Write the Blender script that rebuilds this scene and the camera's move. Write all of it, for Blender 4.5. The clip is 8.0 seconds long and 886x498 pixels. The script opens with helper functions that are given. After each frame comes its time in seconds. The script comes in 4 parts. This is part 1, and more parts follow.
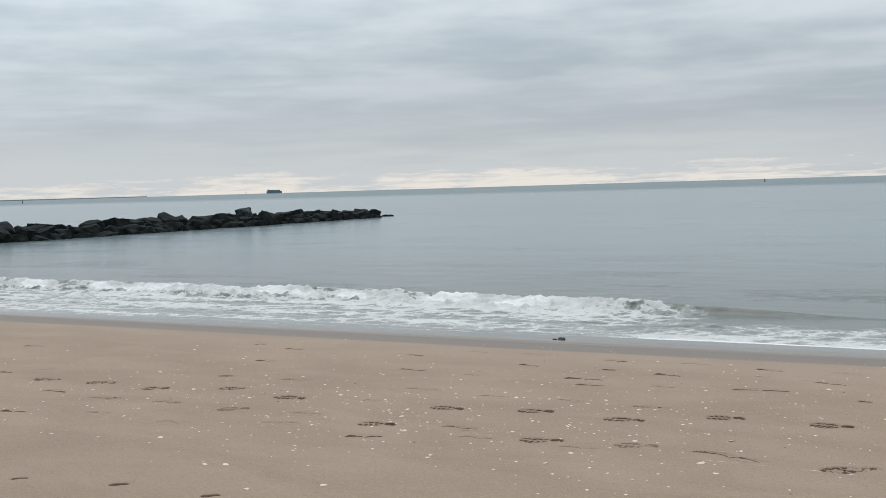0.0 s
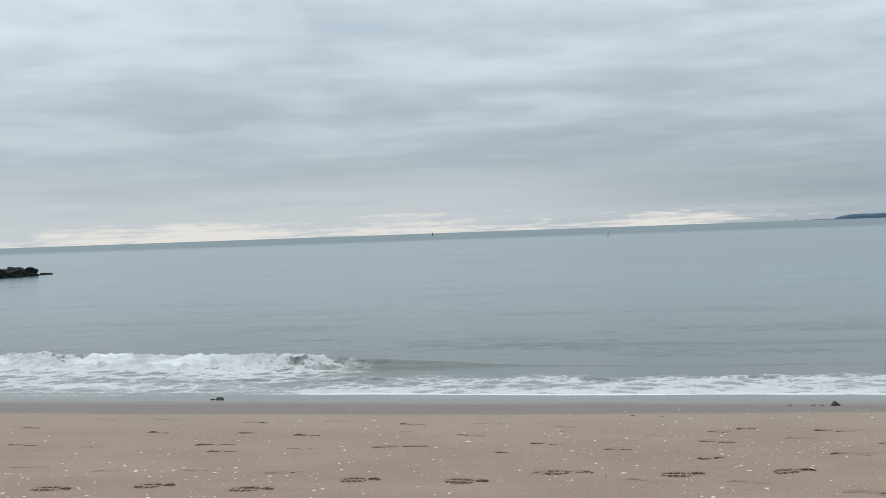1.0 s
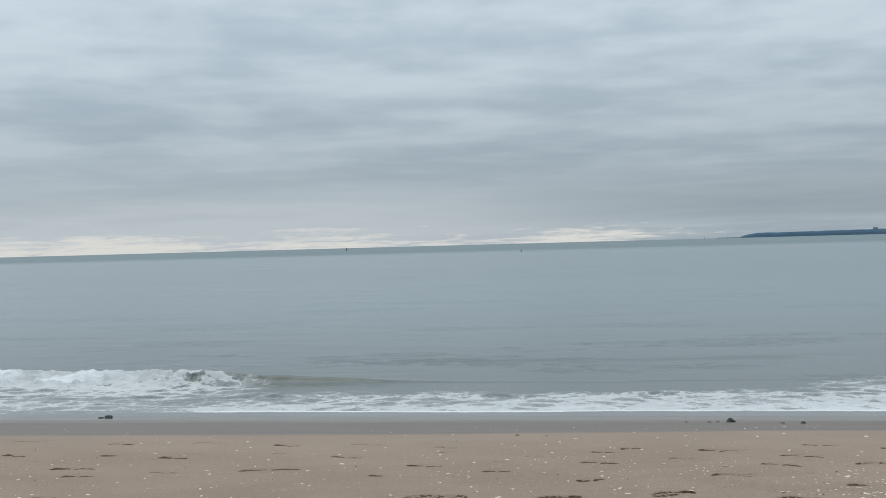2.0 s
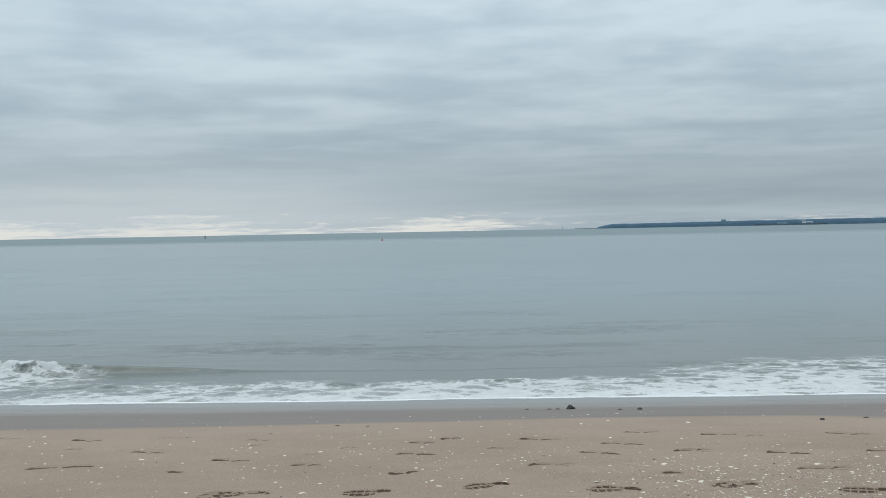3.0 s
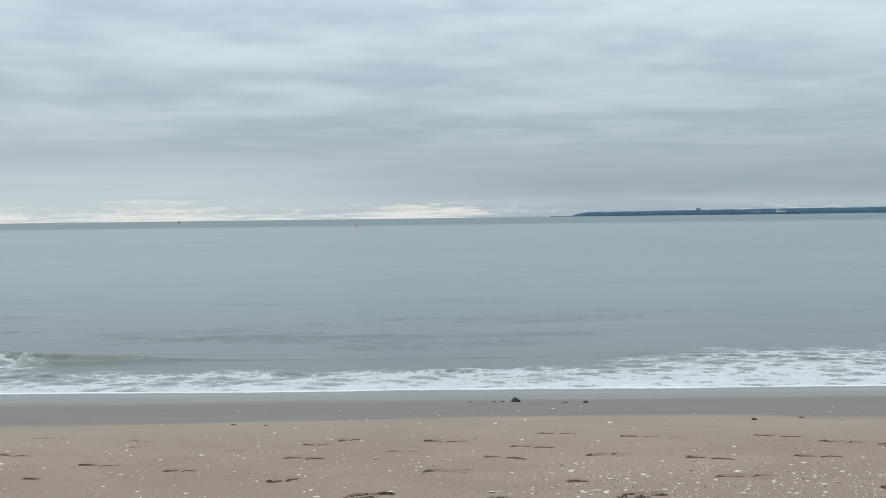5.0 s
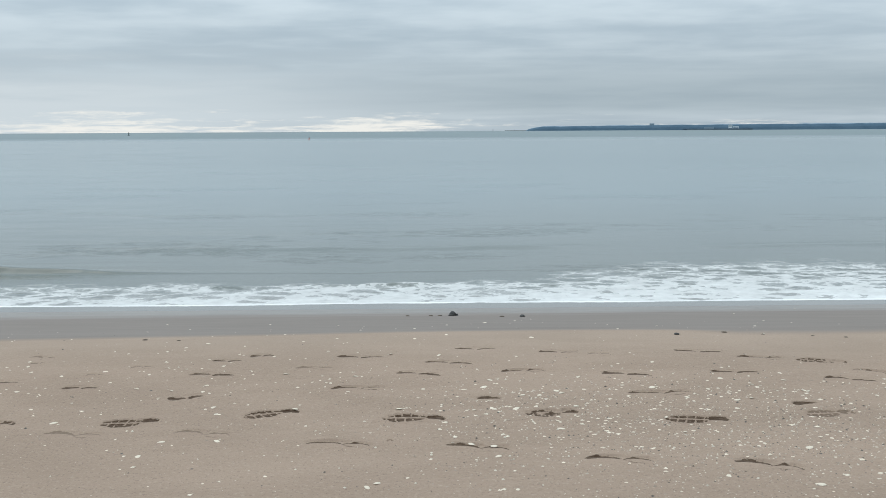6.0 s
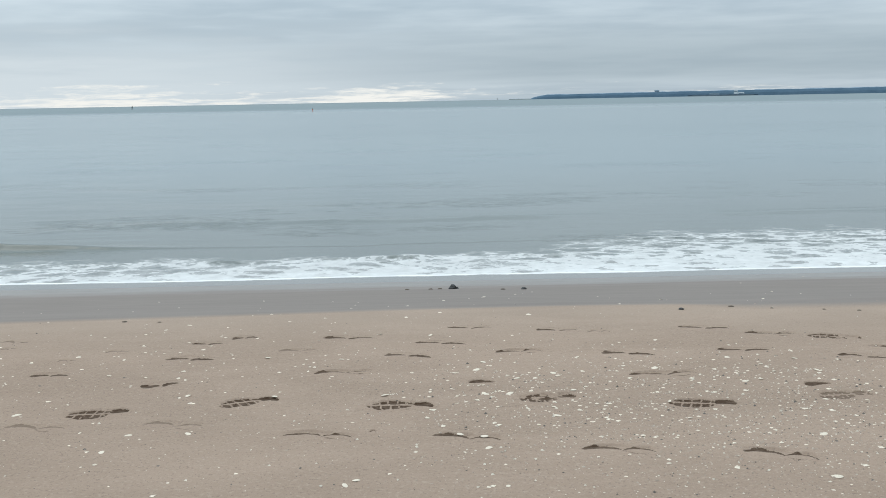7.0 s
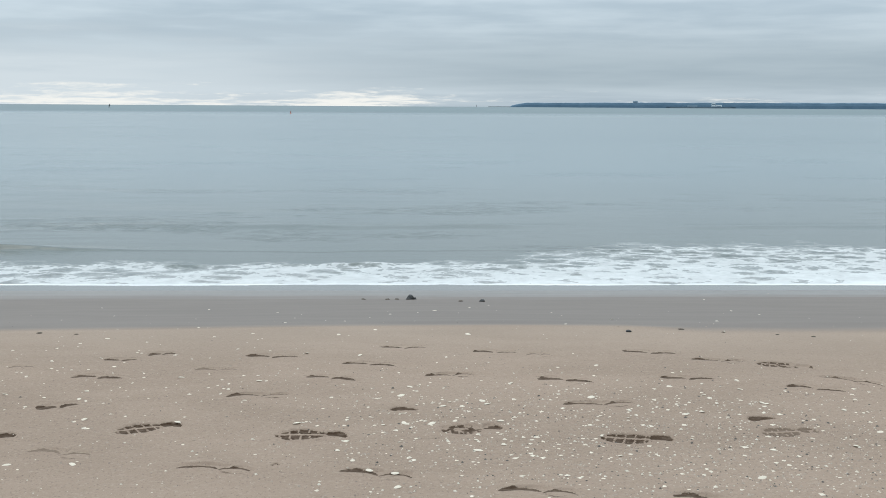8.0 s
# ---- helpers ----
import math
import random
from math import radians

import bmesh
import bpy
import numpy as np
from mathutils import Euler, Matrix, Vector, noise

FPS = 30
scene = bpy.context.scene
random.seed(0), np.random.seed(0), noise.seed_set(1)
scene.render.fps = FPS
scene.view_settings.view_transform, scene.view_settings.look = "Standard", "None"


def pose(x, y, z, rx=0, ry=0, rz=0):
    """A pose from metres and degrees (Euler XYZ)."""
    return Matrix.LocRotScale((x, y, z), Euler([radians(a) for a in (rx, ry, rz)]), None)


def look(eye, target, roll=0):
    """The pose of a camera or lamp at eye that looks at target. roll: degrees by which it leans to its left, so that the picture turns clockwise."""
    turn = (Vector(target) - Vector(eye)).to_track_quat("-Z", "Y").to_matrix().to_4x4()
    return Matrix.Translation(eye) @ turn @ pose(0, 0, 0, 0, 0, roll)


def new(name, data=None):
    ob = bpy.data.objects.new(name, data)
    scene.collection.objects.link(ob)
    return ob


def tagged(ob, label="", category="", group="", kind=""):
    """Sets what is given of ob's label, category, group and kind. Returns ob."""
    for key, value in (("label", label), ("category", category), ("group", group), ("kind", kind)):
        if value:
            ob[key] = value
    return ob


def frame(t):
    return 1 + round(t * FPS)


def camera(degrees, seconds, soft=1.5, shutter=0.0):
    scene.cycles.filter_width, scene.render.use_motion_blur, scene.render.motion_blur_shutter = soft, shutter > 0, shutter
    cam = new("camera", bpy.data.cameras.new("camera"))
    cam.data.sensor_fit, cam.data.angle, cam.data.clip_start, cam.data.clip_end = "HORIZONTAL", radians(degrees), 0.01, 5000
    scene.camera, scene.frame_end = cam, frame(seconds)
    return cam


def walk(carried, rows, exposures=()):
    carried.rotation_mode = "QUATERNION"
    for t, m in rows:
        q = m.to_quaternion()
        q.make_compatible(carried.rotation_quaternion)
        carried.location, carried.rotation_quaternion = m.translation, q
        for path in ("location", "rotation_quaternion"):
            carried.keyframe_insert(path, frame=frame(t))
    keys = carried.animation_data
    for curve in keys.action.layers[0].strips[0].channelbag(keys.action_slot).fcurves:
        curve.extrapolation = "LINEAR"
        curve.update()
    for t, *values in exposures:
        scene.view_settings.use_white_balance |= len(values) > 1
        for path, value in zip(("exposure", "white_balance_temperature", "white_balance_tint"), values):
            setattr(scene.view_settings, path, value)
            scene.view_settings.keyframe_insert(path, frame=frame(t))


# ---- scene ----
cam = camera(43.37, 8.0, soft=0.8)
ROWS = [
    (0, 0.000, 0.000, 3.251, 86.84, 1.67, 30.33),
    (0.3, 0.057, 0.180, 3.246, 87.10, 0.80, 26.05),
    (0.5, 0.081, 0.311, 3.232, 87.32, 0.13, 22.52),
    (0.6, 0.085, 0.385, 3.220, 87.11, -0.18, 20.27),
    (0.7, 0.082, 0.476, 3.209, 87.74, -0.07, 18.54),
    (0.8, 0.075, 0.570, 3.200, 87.44, 1.11, 16.48),
    (0.9, 0.072, 0.644, 3.193, 87.04, 1.53, 13.68),
    (1, 0.076, 0.686, 3.188, 89.14, 2.02, 13.72),
    (1.1, 0.090, 0.721, 3.178, 88.88, 2.53, 12.16),
    (1.2, 0.112, 0.755, 3.164, 88.74, 2.74, 11.46),
    (1.3, 0.139, 0.791, 3.150, 88.72, 2.29, 10.46),
    (1.5, 0.191, 0.866, 3.135, 89.98, 3.51, 11.60),
    (1.7, 0.224, 0.950, 3.143, 90.47, 2.38, 12.46),
    (1.8, 0.238, 0.996, 3.149, 90.69, 2.22, 11.83),
    (2, 0.268, 1.094, 3.157, 89.79, 1.54, 9.33),
    (2.2, 0.314, 1.197, 3.137, 88.62, 1.67, 5.57),
    (3.3, 0.662, 1.631, 3.089, 89.28, 0.45, 1.42),
    (3.5, 0.751, 1.703, 3.082, 89.35, -0.03, 0.56),
    (3.9, 0.835, 1.848, 3.068, 88.58, 1.23, -0.16),
    (4, 0.849, 1.887, 3.067, 88.86, 1.29, -0.18),
    (4.2, 0.882, 1.966, 3.073, 89.35, 1.32, -0.37),
    (5.3, 1.102, 2.259, 3.059, 87.24, 0.39, 1.53),
    (5.5, 1.173, 2.307, 3.056, 85.90, -0.30, 1.12),
    (5.6, 1.200, 2.328, 3.052, 84.92, 0.46, 0.63),
    (5.7, 1.220, 2.348, 3.046, 84.36, 0.84, 0.53),
    (5.8, 1.235, 2.369, 3.040, 83.79, 1.02, 0.11),
    (5.9, 1.246, 2.392, 3.036, 83.90, 0.66, -0.47),
    (6, 1.255, 2.421, 3.034, 83.93, 0.31, -1.33),
    (6.2, 1.271, 2.495, 3.035, 82.80, 0.72, -1.49),
    (6.3, 1.278, 2.537, 3.036, 82.29, 0.83, -1.40),
    (6.5, 1.293, 2.620, 3.037, 83.60, 0.77, -2.96),
    (6.7, 1.309, 2.691, 3.031, 82.64, 0.87, -2.31),
    (6.8, 1.320, 2.723, 3.025, 82.00, 0.80, -1.67),
    (7, 1.354, 2.787, 3.019, 82.39, 1.05, -1.12),
    (7.2, 1.406, 2.856, 3.025, 82.88, 0.22, -0.59),
    (7.3, 1.436, 2.893, 3.029, 83.26, 0.26, -0.32),
    (7.5, 1.496, 2.968, 3.035, 83.85, -0.66, -0.19),
    (7.7, 1.546, 3.045, 3.032, 82.64, -0.04, -0.75),
    (8, 1.609, 3.162, 3.023, 82.68, -0.34, -2.17),
]
EXPOSURES = [(0.0, -0.32, 6800, 12), (0.5, -0.40, 6700, 10.5), (1.0, -0.35, 6570, 10), (1.5, -0.37, 6580, 10.5), (2.0, -0.50, 6440, 9), (3.5, -0.34, 6400, 7), (4.0, -0.38, 6400, 7), (5.5, -0.24, 6420, 7), (6.0, -0.15, 6440, 8), (8.0, -0.08, 6390, 8)]
walk(cam, [(t, pose(x, y, z, rx, ry, rz)) for t, x, y, z, rx, ry, rz in ROWS], EXPOSURES)

# ---------------------------------------------------------------- node tools
def mat_new(name):
    m = bpy.data.materials.new(name)
    m.use_nodes = True
    m.node_tree.nodes.clear()
    return m, m.node_tree


class Net:
    """Small wrapper that makes and links shader nodes."""

    def __init__(self, tree):
        self.tree = tree

    def node(self, kind, **props):
        n = self.tree.nodes.new(kind)
        for k, v in props.items():
            setattr(n, k, v)
        return n

    def put(self, socket, value):
        if isinstance(value, bpy.types.NodeSocket):
            self.tree.links.new(value, socket)
        elif value is not None:
            socket.default_value = value

    def math(self, op, a, b=None, c=None, clamp=False):
        n = self.node("ShaderNodeMath", operation=op, use_clamp=clamp)
        for s, v in zip(n.inputs, (a, b, c)):
            self.put(s, v)
        return n.outputs[0]

    def step(self, v, lo, hi, a=0.0, b=1.0):
        n = self.node("ShaderNodeMapRange", interpolation_type="SMOOTHSTEP")
        for s, x in zip(n.inputs, (v, lo, hi, a, b)):
            self.put(s, x)
        return n.outputs[0]

    def mix(self, f, a, b, blend="MIX"):
        n = self.node("ShaderNodeMix", data_type="RGBA", blend_type=blend)
        self.put(n.inputs[0], f), self.put(n.inputs[6], a), self.put(n.inputs[7], b)
        return n.outputs[2]

    def noise(self, vec, scale, detail=4.0, rough=0.55, distortion=0.0):
        n = self.node("ShaderNodeTexNoise")
        self.put(n.inputs["Vector"], vec)
        n.inputs["Scale"].default_value, n.inputs["Detail"].default_value = scale, detail
        n.inputs["Roughness"].default_value, n.inputs["Distortion"].default_value = rough, distortion
        return n.outputs[0]

    def voronoi(self, vec, scale, feature="F1"):
        n = self.node("ShaderNodeTexVoronoi", feature=feature)
        self.put(n.inputs["Vector"], vec)
        n.inputs["Scale"].default_value = scale
        return n.outputs["Distance"]

    def stretch(self, vec, sx, sy, sz):
        n = self.node("ShaderNodeVectorMath", operation="MULTIPLY")
        self.put(n.inputs[0], vec)
        n.inputs[1].default_value = (sx, sy, sz)
        return n.outputs[0]

    def bump(self, height, strength, distance, normal=None):
        n = self.node("ShaderNodeBump")
        n.inputs["Strength"].default_value, n.inputs["Distance"].default_value = strength, distance
        self.put(n.inputs["Height"], height), self.put(n.inputs["Normal"], normal)
        return n.outputs[0]

    def surface(self, color, rough=0.8, normal=None, metallic=0.0, ior=None):
        b = self.node("ShaderNodeBsdfPrincipled")
        self.put(b.inputs["Base Color"], color), self.put(b.inputs["Roughness"], rough)
        self.put(b.inputs["Normal"], normal), self.put(b.inputs["Metallic"], metallic), self.put(b.inputs["IOR"], ior)
        return b

    def out(self, shader):
        self.tree.links.new(shader, self.node("ShaderNodeOutputMaterial").inputs[0])

    def coords(self):
        return self.node("ShaderNodeTexCoord").outputs["Object"]


# ---------------------------------------------------------------- sky and sun
SUN_AZ, SUN_EL = -36.0, 58.0
world = bpy.data.worlds.new("overcast_sky")
scene.world = world
world.use_nodes = True
world.node_tree.nodes.clear()
w = Net(world.node_tree)
sky = w.node("ShaderNodeTexSky", sky_type="NISHITA", sun_disc=False)
sky.sun_elevation, sky.sun_rotation = radians(SUN_EL), radians(SUN_AZ)
way = w.node("ShaderNodeTexCoord").outputs["Generated"]
axes_ = w.node("ShaderNodeSeparateXYZ")
w.put(axes_.inputs[0], way)
dx, dy, dz = axes_.outputs
el = w.math("MAXIMUM", dz, 0.0)
# clouds lie in long level streaks that grow finer towards the horizon
level = w.math("SQRT", w.math("ADD", w.math("MULTIPLY", dx, dx), w.math("MULTIPLY", dy, dy)))
level = w.math("MAXIMUM", level, 0.001)
bands = w.node("ShaderNodeCombineXYZ")
w.put(bands.inputs[0], w.math("DIVIDE", dx, level)), w.put(bands.inputs[1], w.math("DIVIDE", dy, level))
w.put(bands.inputs[2], w.math("LOGARITHM", w.math("ADD", el, 0.05), math.e))
deck = w.noise(w.stretch(bands.outputs[0], 3.2, 3.2, 4.2), 1.0, 4.0, 0.48, 0.15)
puffs = w.noise(w.stretch(bands.outputs[0], 11.0, 11.0, 10.5), 1.0, 4.0, 0.50, 0.1)
cloud = w.math("ADD", w.math("MULTIPLY", deck, 0.56), w.math("MULTIPLY", puffs, 0.44))
cloud = w.step(cloud, 0.34, 0.66)
shade = w.mix(cloud, (0.416, 0.501, 0.573, 1), (0.572, 0.655, 0.718, 1))
# the deck is brighter overhead and round the hidden sun
toward = w.math("ADD", w.math("MULTIPLY", dx, math.sin(radians(SUN_AZ))), w.math("MULTIPLY", dy, math.cos(radians(SUN_AZ))))
facing = w.math("ADD", w.math("MULTIPLY", toward, math.cos(radians(SUN_EL))), w.math("MULTIPLY", dz, math.sin(radians(SUN_EL))))
high = w.math("ADD", w.step(el, 0.01, 0.21, 1.02, 1.50), w.math("MULTIPLY", w.step(el, 0.28, 0.60), w.step(facing, 0.20, 1.0, 0.75, 1.45)))
bright = w.node("ShaderNodeVectorMath", operation="SCALE")
high = w.math("MULTIPLY", high, w.step(w.math("DIVIDE", dx, level), -0.40, -0.85, 1.0, 1.12))
w.put(bright.inputs[0], shade), w.put(bright.inputs[3], high)
# pale band under the deck and warm gaps low over the sea towards the sun
low = w.step(w.math("ADD", el, w.math("MULTIPLY", w.math("SUBTRACT", puffs, 0.5), 0.08)), 0.014, 0.076, 1.0, 0.0)
pale = w.mix(w.math("MULTIPLY", low, w.step(toward, 0.70, 0.98, 0.08, 0.92)), bright.outputs[0], (0.715, 0.785, 0.835, 1))
bank = w.math("MULTIPLY", w.math("MULTIPLY", w.step(el, 0.008, 0.022), w.step(el, 0.075, 0.035)), w.step(toward, 0.90, 0.72))
pale = w.mix(w.math("MULTIPLY", bank, 0.55), pale, (0.37, 0.455, 0.515, 1))
bearing = w.math("MULTIPLY", w.math("ARCTAN2", dx, dy), 180 / math.pi)
gap_noise = w.noise(w.stretch(bands.outputs[0], 30, 30, 16), 1.0, 7.0, 0.66, 0.3)
gap_run = w.noise(w.stretch(bands.outputs[0], 9, 9, 7), 1.0, 3.0, 0.5, 0.2)
gap = w.step(toward, 0.70, 0.95, 0.0, 0.42)
for middle, half, glow in ((-40.0, 6.0, 1.0), (-31.5, 4.0, 0.75), (-25.5, 6.5, 1.0), (-16.0, 6.0, 0.85), (-2.0, 5.5, 0.72), (-55.0, 9.0, 0.80)):
    off = w.math("ABSOLUTE", w.math("SUBTRACT", bearing, middle))
    gap = w.math("MAXIMUM", gap, w.step(off, half, half * 0.2, 0.0, glow))
torn = w.math("ADD", w.math("MULTIPLY", w.math("SUBTRACT", gap_noise, 0.5), 1.7), w.math("MULTIPLY", w.math("SUBTRACT", gap_run, 0.5), 1.1))
gap = w.math("ADD", w.math("MULTIPLY", gap, 0.58), w.math("ADD", torn, w.step(el, 0.0, 0.032, 0.24, -0.62)))
gap = w.math("MULTIPLY", w.step(gap, 0.20, 0.78, 0.0, 0.97), w.step(el, 0.048, 0.026))
pale = w.mix(gap, pale, (1.0, 0.985, 0.94, 1))
clouds_bg, sky_bg, both = w.node("ShaderNodeBackground"), w.node("ShaderNodeBackground"), w.node("ShaderNodeMixShader")
w.put(clouds_bg.inputs[0], pale), w.put(sky_bg.inputs[0], sky.outputs[0])
clouds_bg.inputs[1].default_value, sky_bg.inputs[1].default_value = 1.0, 0.10
both.inputs[0].default_value = 0.97
w.put(both.inputs[1], sky_bg.outputs[0]), w.put(both.inputs[2], clouds_bg.outputs[0])
w.put(w.node("ShaderNodeOutputWorld").inputs[0], both.outputs[0])

sun_data = bpy.data.lights.new("sun", "SUN")
sun_data.energy, sun_data.angle, sun_data.color = 0.5, radians(30), (1.0, 0.95, 0.88)
sun = new("sun", sun_data)
a, e = radians(SUN_AZ), radians(SUN_EL)
sun.matrix_world = look((60 * math.sin(a) * math.cos(e), 60 * math.cos(a) * math.cos(e), 60 * math.sin(e)), (0, 0, 0))

# ---------------------------------------------------------------- materials
CREST, WATERLINE = 10.2, 21.4


def sand_material():
    m, tree = mat_new("beach_sand")
    n = Net(tree)
    co = n.coords()
    split = n.node("ShaderNodeSeparateXYZ")
    n.put(split.inputs[0], co)
    y = split.outputs[1]
    grain = n.noise(co, 420.0, 3.0, 0.7)
    fine = n.noise(co, 60.0, 4.0, 0.6)
    mottle = n.noise(n.stretch(co, 0.7, 1.6, 1), 1.1, 5.0, 0.6, 0.4)
    damp = n.noise(n.stretch(co, 0.22, 1.3, 1), 1.0, 4.0, 0.5)
    dry = n.mix(n.step(mottle, 0.3, 0.72), (0.338, 0.244, 0.180, 1), (0.402, 0.292, 0.218, 1))
    dry = n.mix(n.step(grain, 0.35, 0.68), n.mix(0.30, dry, (0.16, 0.11, 0.08, 1)), dry)
    dry = n.mix(n.math("MULTIPLY", n.step(fine, 0.50, 0.75), 0.45), dry, (0.49, 0.39, 0.30, 1))
    pits = n.noise(n.stretch(co, 1.0, 0.6, 1), 95.0, 2.0, 0.5)
    dry = n.mix(n.math("MULTIPLY", n.step(pits, 0.56, 0.72), 0.45), dry, (0.17, 0.12, 0.09, 1))
    wet = n.mix(n.step(mottle, 0.3, 0.72), (0.176, 0.138, 0.113, 1), (0.204, 0.162, 0.134, 1))
    wet = n.mix(n.step(grain, 0.4, 0.7), n.mix(0.2, wet, (0.10, 0.085, 0.075, 1)), wet)
    edge = n.math("SUBTRACT", y, n.math("ADD", n.step(split.outputs[0], -5.0, 1.5, -0.02, 0.24), n.step(split.outputs[0], 3.0, 3.6, 0.0, -0.26)))
    edge = n.math("ADD", edge, n.math("MULTIPLY", n.math("SUBTRACT", damp, 0.5), 0.30))
    fringe = n.step(edge, CREST - 1.6, CREST - 0.2)
    dry = n.mix(n.math("MULTIPLY", fringe, 0.35), dry, (0.375, 0.293, 0.230, 1))
    wetness = n.step(edge, CREST - 0.22, CREST + 0.16)
    # print marks: damp sand and the shade inside the dents, both painted as colour
    shade_damp = n.node("ShaderNodeAttribute", attribute_name="shade_damp").outputs["Fac"]
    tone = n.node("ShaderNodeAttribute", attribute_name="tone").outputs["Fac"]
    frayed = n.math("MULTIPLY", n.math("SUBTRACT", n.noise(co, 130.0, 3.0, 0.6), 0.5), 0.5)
    shade_damp = n.step(n.math("ADD", shade_damp, n.math("MULTIPLY", frayed, n.step(shade_damp, 0.05, 0.3))), 0.22, 0.72)
    shade_damp = n.math("MULTIPLY", n.math("MULTIPLY", shade_damp, tone), n.step(n.noise(co, 28.0, 4.0, 0.65), 0.35, 0.62, 0.78, 1.0))
    color = n.mix(shade_damp, n.mix(wetness, dry, wet), (0.058, 0.032, 0.017, 1))
    film = n.step(n.math("ADD", y, n.math("MULTIPLY", n.math("SUBTRACT", damp, 0.5), 2.4)), WATERLINE - 3.2, WATERLINE - 0.7)
    rough = n.math("SUBTRACT", n.step(wetness, 0.0, 1.0, 0.95, 0.70), n.math("MULTIPLY", film, 0.40))
    lumps = n.noise(co, 22.0, 5.0, 0.62)
    height = n.math("ADD", n.math("MULTIPLY", grain, 0.25), n.math("ADD", n.math("MULTIPLY", fine, 0.35), lumps))
    height = n.math("MULTIPLY", height, n.step(wetness, 0.0, 1.0, 1.0, 0.10))
    sand = n.surface(color, rough, n.bump(height, 0.75, 0.014))
    n.put(sand.inputs["Specular IOR Level"], n.math("ADD", n.step(wetness, 0.0, 1.0, 0.20, 0.38), n.math("MULTIPLY", film, 0.2)))
    n.out(sand.outputs[0])
    return m


def water_material():
    m, tree = mat_new("sea_water")
    n = Net(tree)
    co = n.coords()
    split = n.node("ShaderNodeSeparateXYZ")
    n.put(split.inputs[0], co)
    y = split.outputs[1]
    cover = n.node("ShaderNodeAttribute", attribute_name="foam").outputs["Fac"]
    swell = n.noise(n.stretch(co, 0.10, 0.45, 1), 1.0, 4.0, 0.55, 0.3)
    chop = n.noise(n.stretch(co, 1.0, 1.4, 1), 2.0, 4.0, 0.55, 0.3)
    ripple = n.noise(n.stretch(co, 1.0, 2.4, 1), 9.0, 3.0, 0.6)
    broad = n.noise(n.stretch(co, 0.004, 0.02, 1), 1.0, 4.0, 0.5)
    near = n.step(y, WATERLINE, 60.0, 1.0, 0.0)
    deep = n.mix(n.step(broad, 0.35, 0.65), (0.120, 0.165, 0.175, 1), (0.150, 0.195, 0.202, 1))
    body = n.mix(near, deep, (0.086, 0.096, 0.080, 1))
    body = n.mix(n.step(y, WATERLINE + 2.6, WATERLINE), body, (0.17, 0.155, 0.135, 1))
    gust = n.step(n.noise(n.stretch(co, 0.10, 0.22, 1), 1.0, 3.0, 0.5), 0.53, 0.68, 0.08, 5.5)
    chop = n.math("MULTIPLY", n.step(chop, 0.40, 0.85), n.math("MULTIPLY", gust, 1.4))
    h = n.math("ADD", n.math("MULTIPLY", swell, 0.55), n.math("ADD", n.math("MULTIPLY", chop, 0.12), n.math("MULTIPLY", ripple, 0.03)))
    out_far = n.step(n.math("ADD", y, n.math("MULTIPLY", n.math("SUBTRACT", broad, 0.5), 200.0)), 330.0, 560.0)
    body = n.mix(n.math("MULTIPLY", out_far, 0.5), body, (0.105, 0.140, 0.140, 1))
    h = n.math("MULTIPLY", h, n.step(y, 22.6, 25.5, 0.12, 1.0))
    water = n.surface(body, n.math("ADD", n.step(y, 22.8, 24.5, 0.10, 0.17), n.math("MULTIPLY", out_far, 0.20)), n.bump(h, 0.5, 0.10), ior=1.333)
    n.put(water.inputs["Specular IOR Level"], n.step(out_far, 0.0, 1.0, 0.5, 0.22))
    # lacy foam
    lace_v = n.node("ShaderNodeVectorMath", operation="ADD")
    wob = n.node("ShaderNodeTexNoise")
    wob.inputs["Scale"].default_value = 1.6
    n.put(wob.inputs["Vector"], co)
    n.put(lace_v.inputs[0], n.stretch(co, 0.85, 1.1, 1)), n.put(lace_v.inputs[1], n.stretch(wob.outputs[1], 0.35, 0.35, 0.0))
    cells = n.voronoi(lace_v.outputs[0], 1.6, "DISTANCE_TO_EDGE")
    small = n.voronoi(lace_v.outputs[0], 5.0, "DISTANCE_TO_EDGE")
    froth = n.noise(lace_v.outputs[0], 2.0, 6.0, 0.56, 0.25)
    froth = n.math("ADD", n.math("MULTIPLY", froth, 0.40), n.math("MULTIPLY", n.noise(n.stretch(co, 1.0, 0.8, 1), 5.5, 5.0, 0.68, 0.2), 0.60))
    curls = n.noise(n.stretch(co, 0.6, 1.0, 1), 0.9, 4.0, 0.6, 0.6)
    # threads of foam round open cells, which close up as the cover grows
    open_ = n.math("ADD", n.math("MULTIPLY", cells, 0.72), n.math("MULTIPLY", small, 0.30))
    level = n.math("SUBTRACT", n.math("MULTIPLY", cover, 0.42), open_)
    level = n.math("ADD", level, n.math("ADD", n.math("MULTIPLY", n.math("SUBTRACT", froth, 0.5), 0.45), n.math("MULTIPLY", n.math("SUBTRACT", curls, 0.5), 0.55)))
    fizz = n.noise(n.stretch(co, 1.0, 1.0, 1.6), 14.0, 4.0, 0.7)
    level = n.math("ADD", level, n.math("MULTIPLY", n.math("SUBTRACT", fizz, 0.5), 0.28))
    mask = n.math("MAXIMUM", n.step(level, 0.07, 0.15), n.math("MULTIPLY", n.step(level, -0.12, 0.10), 0.38))
    mask = n.math("MULTIPLY", mask, n.step(cover, 0.04, 0.16))
    bubbles = n.noise(co, 30.0, 4.0, 0.7)
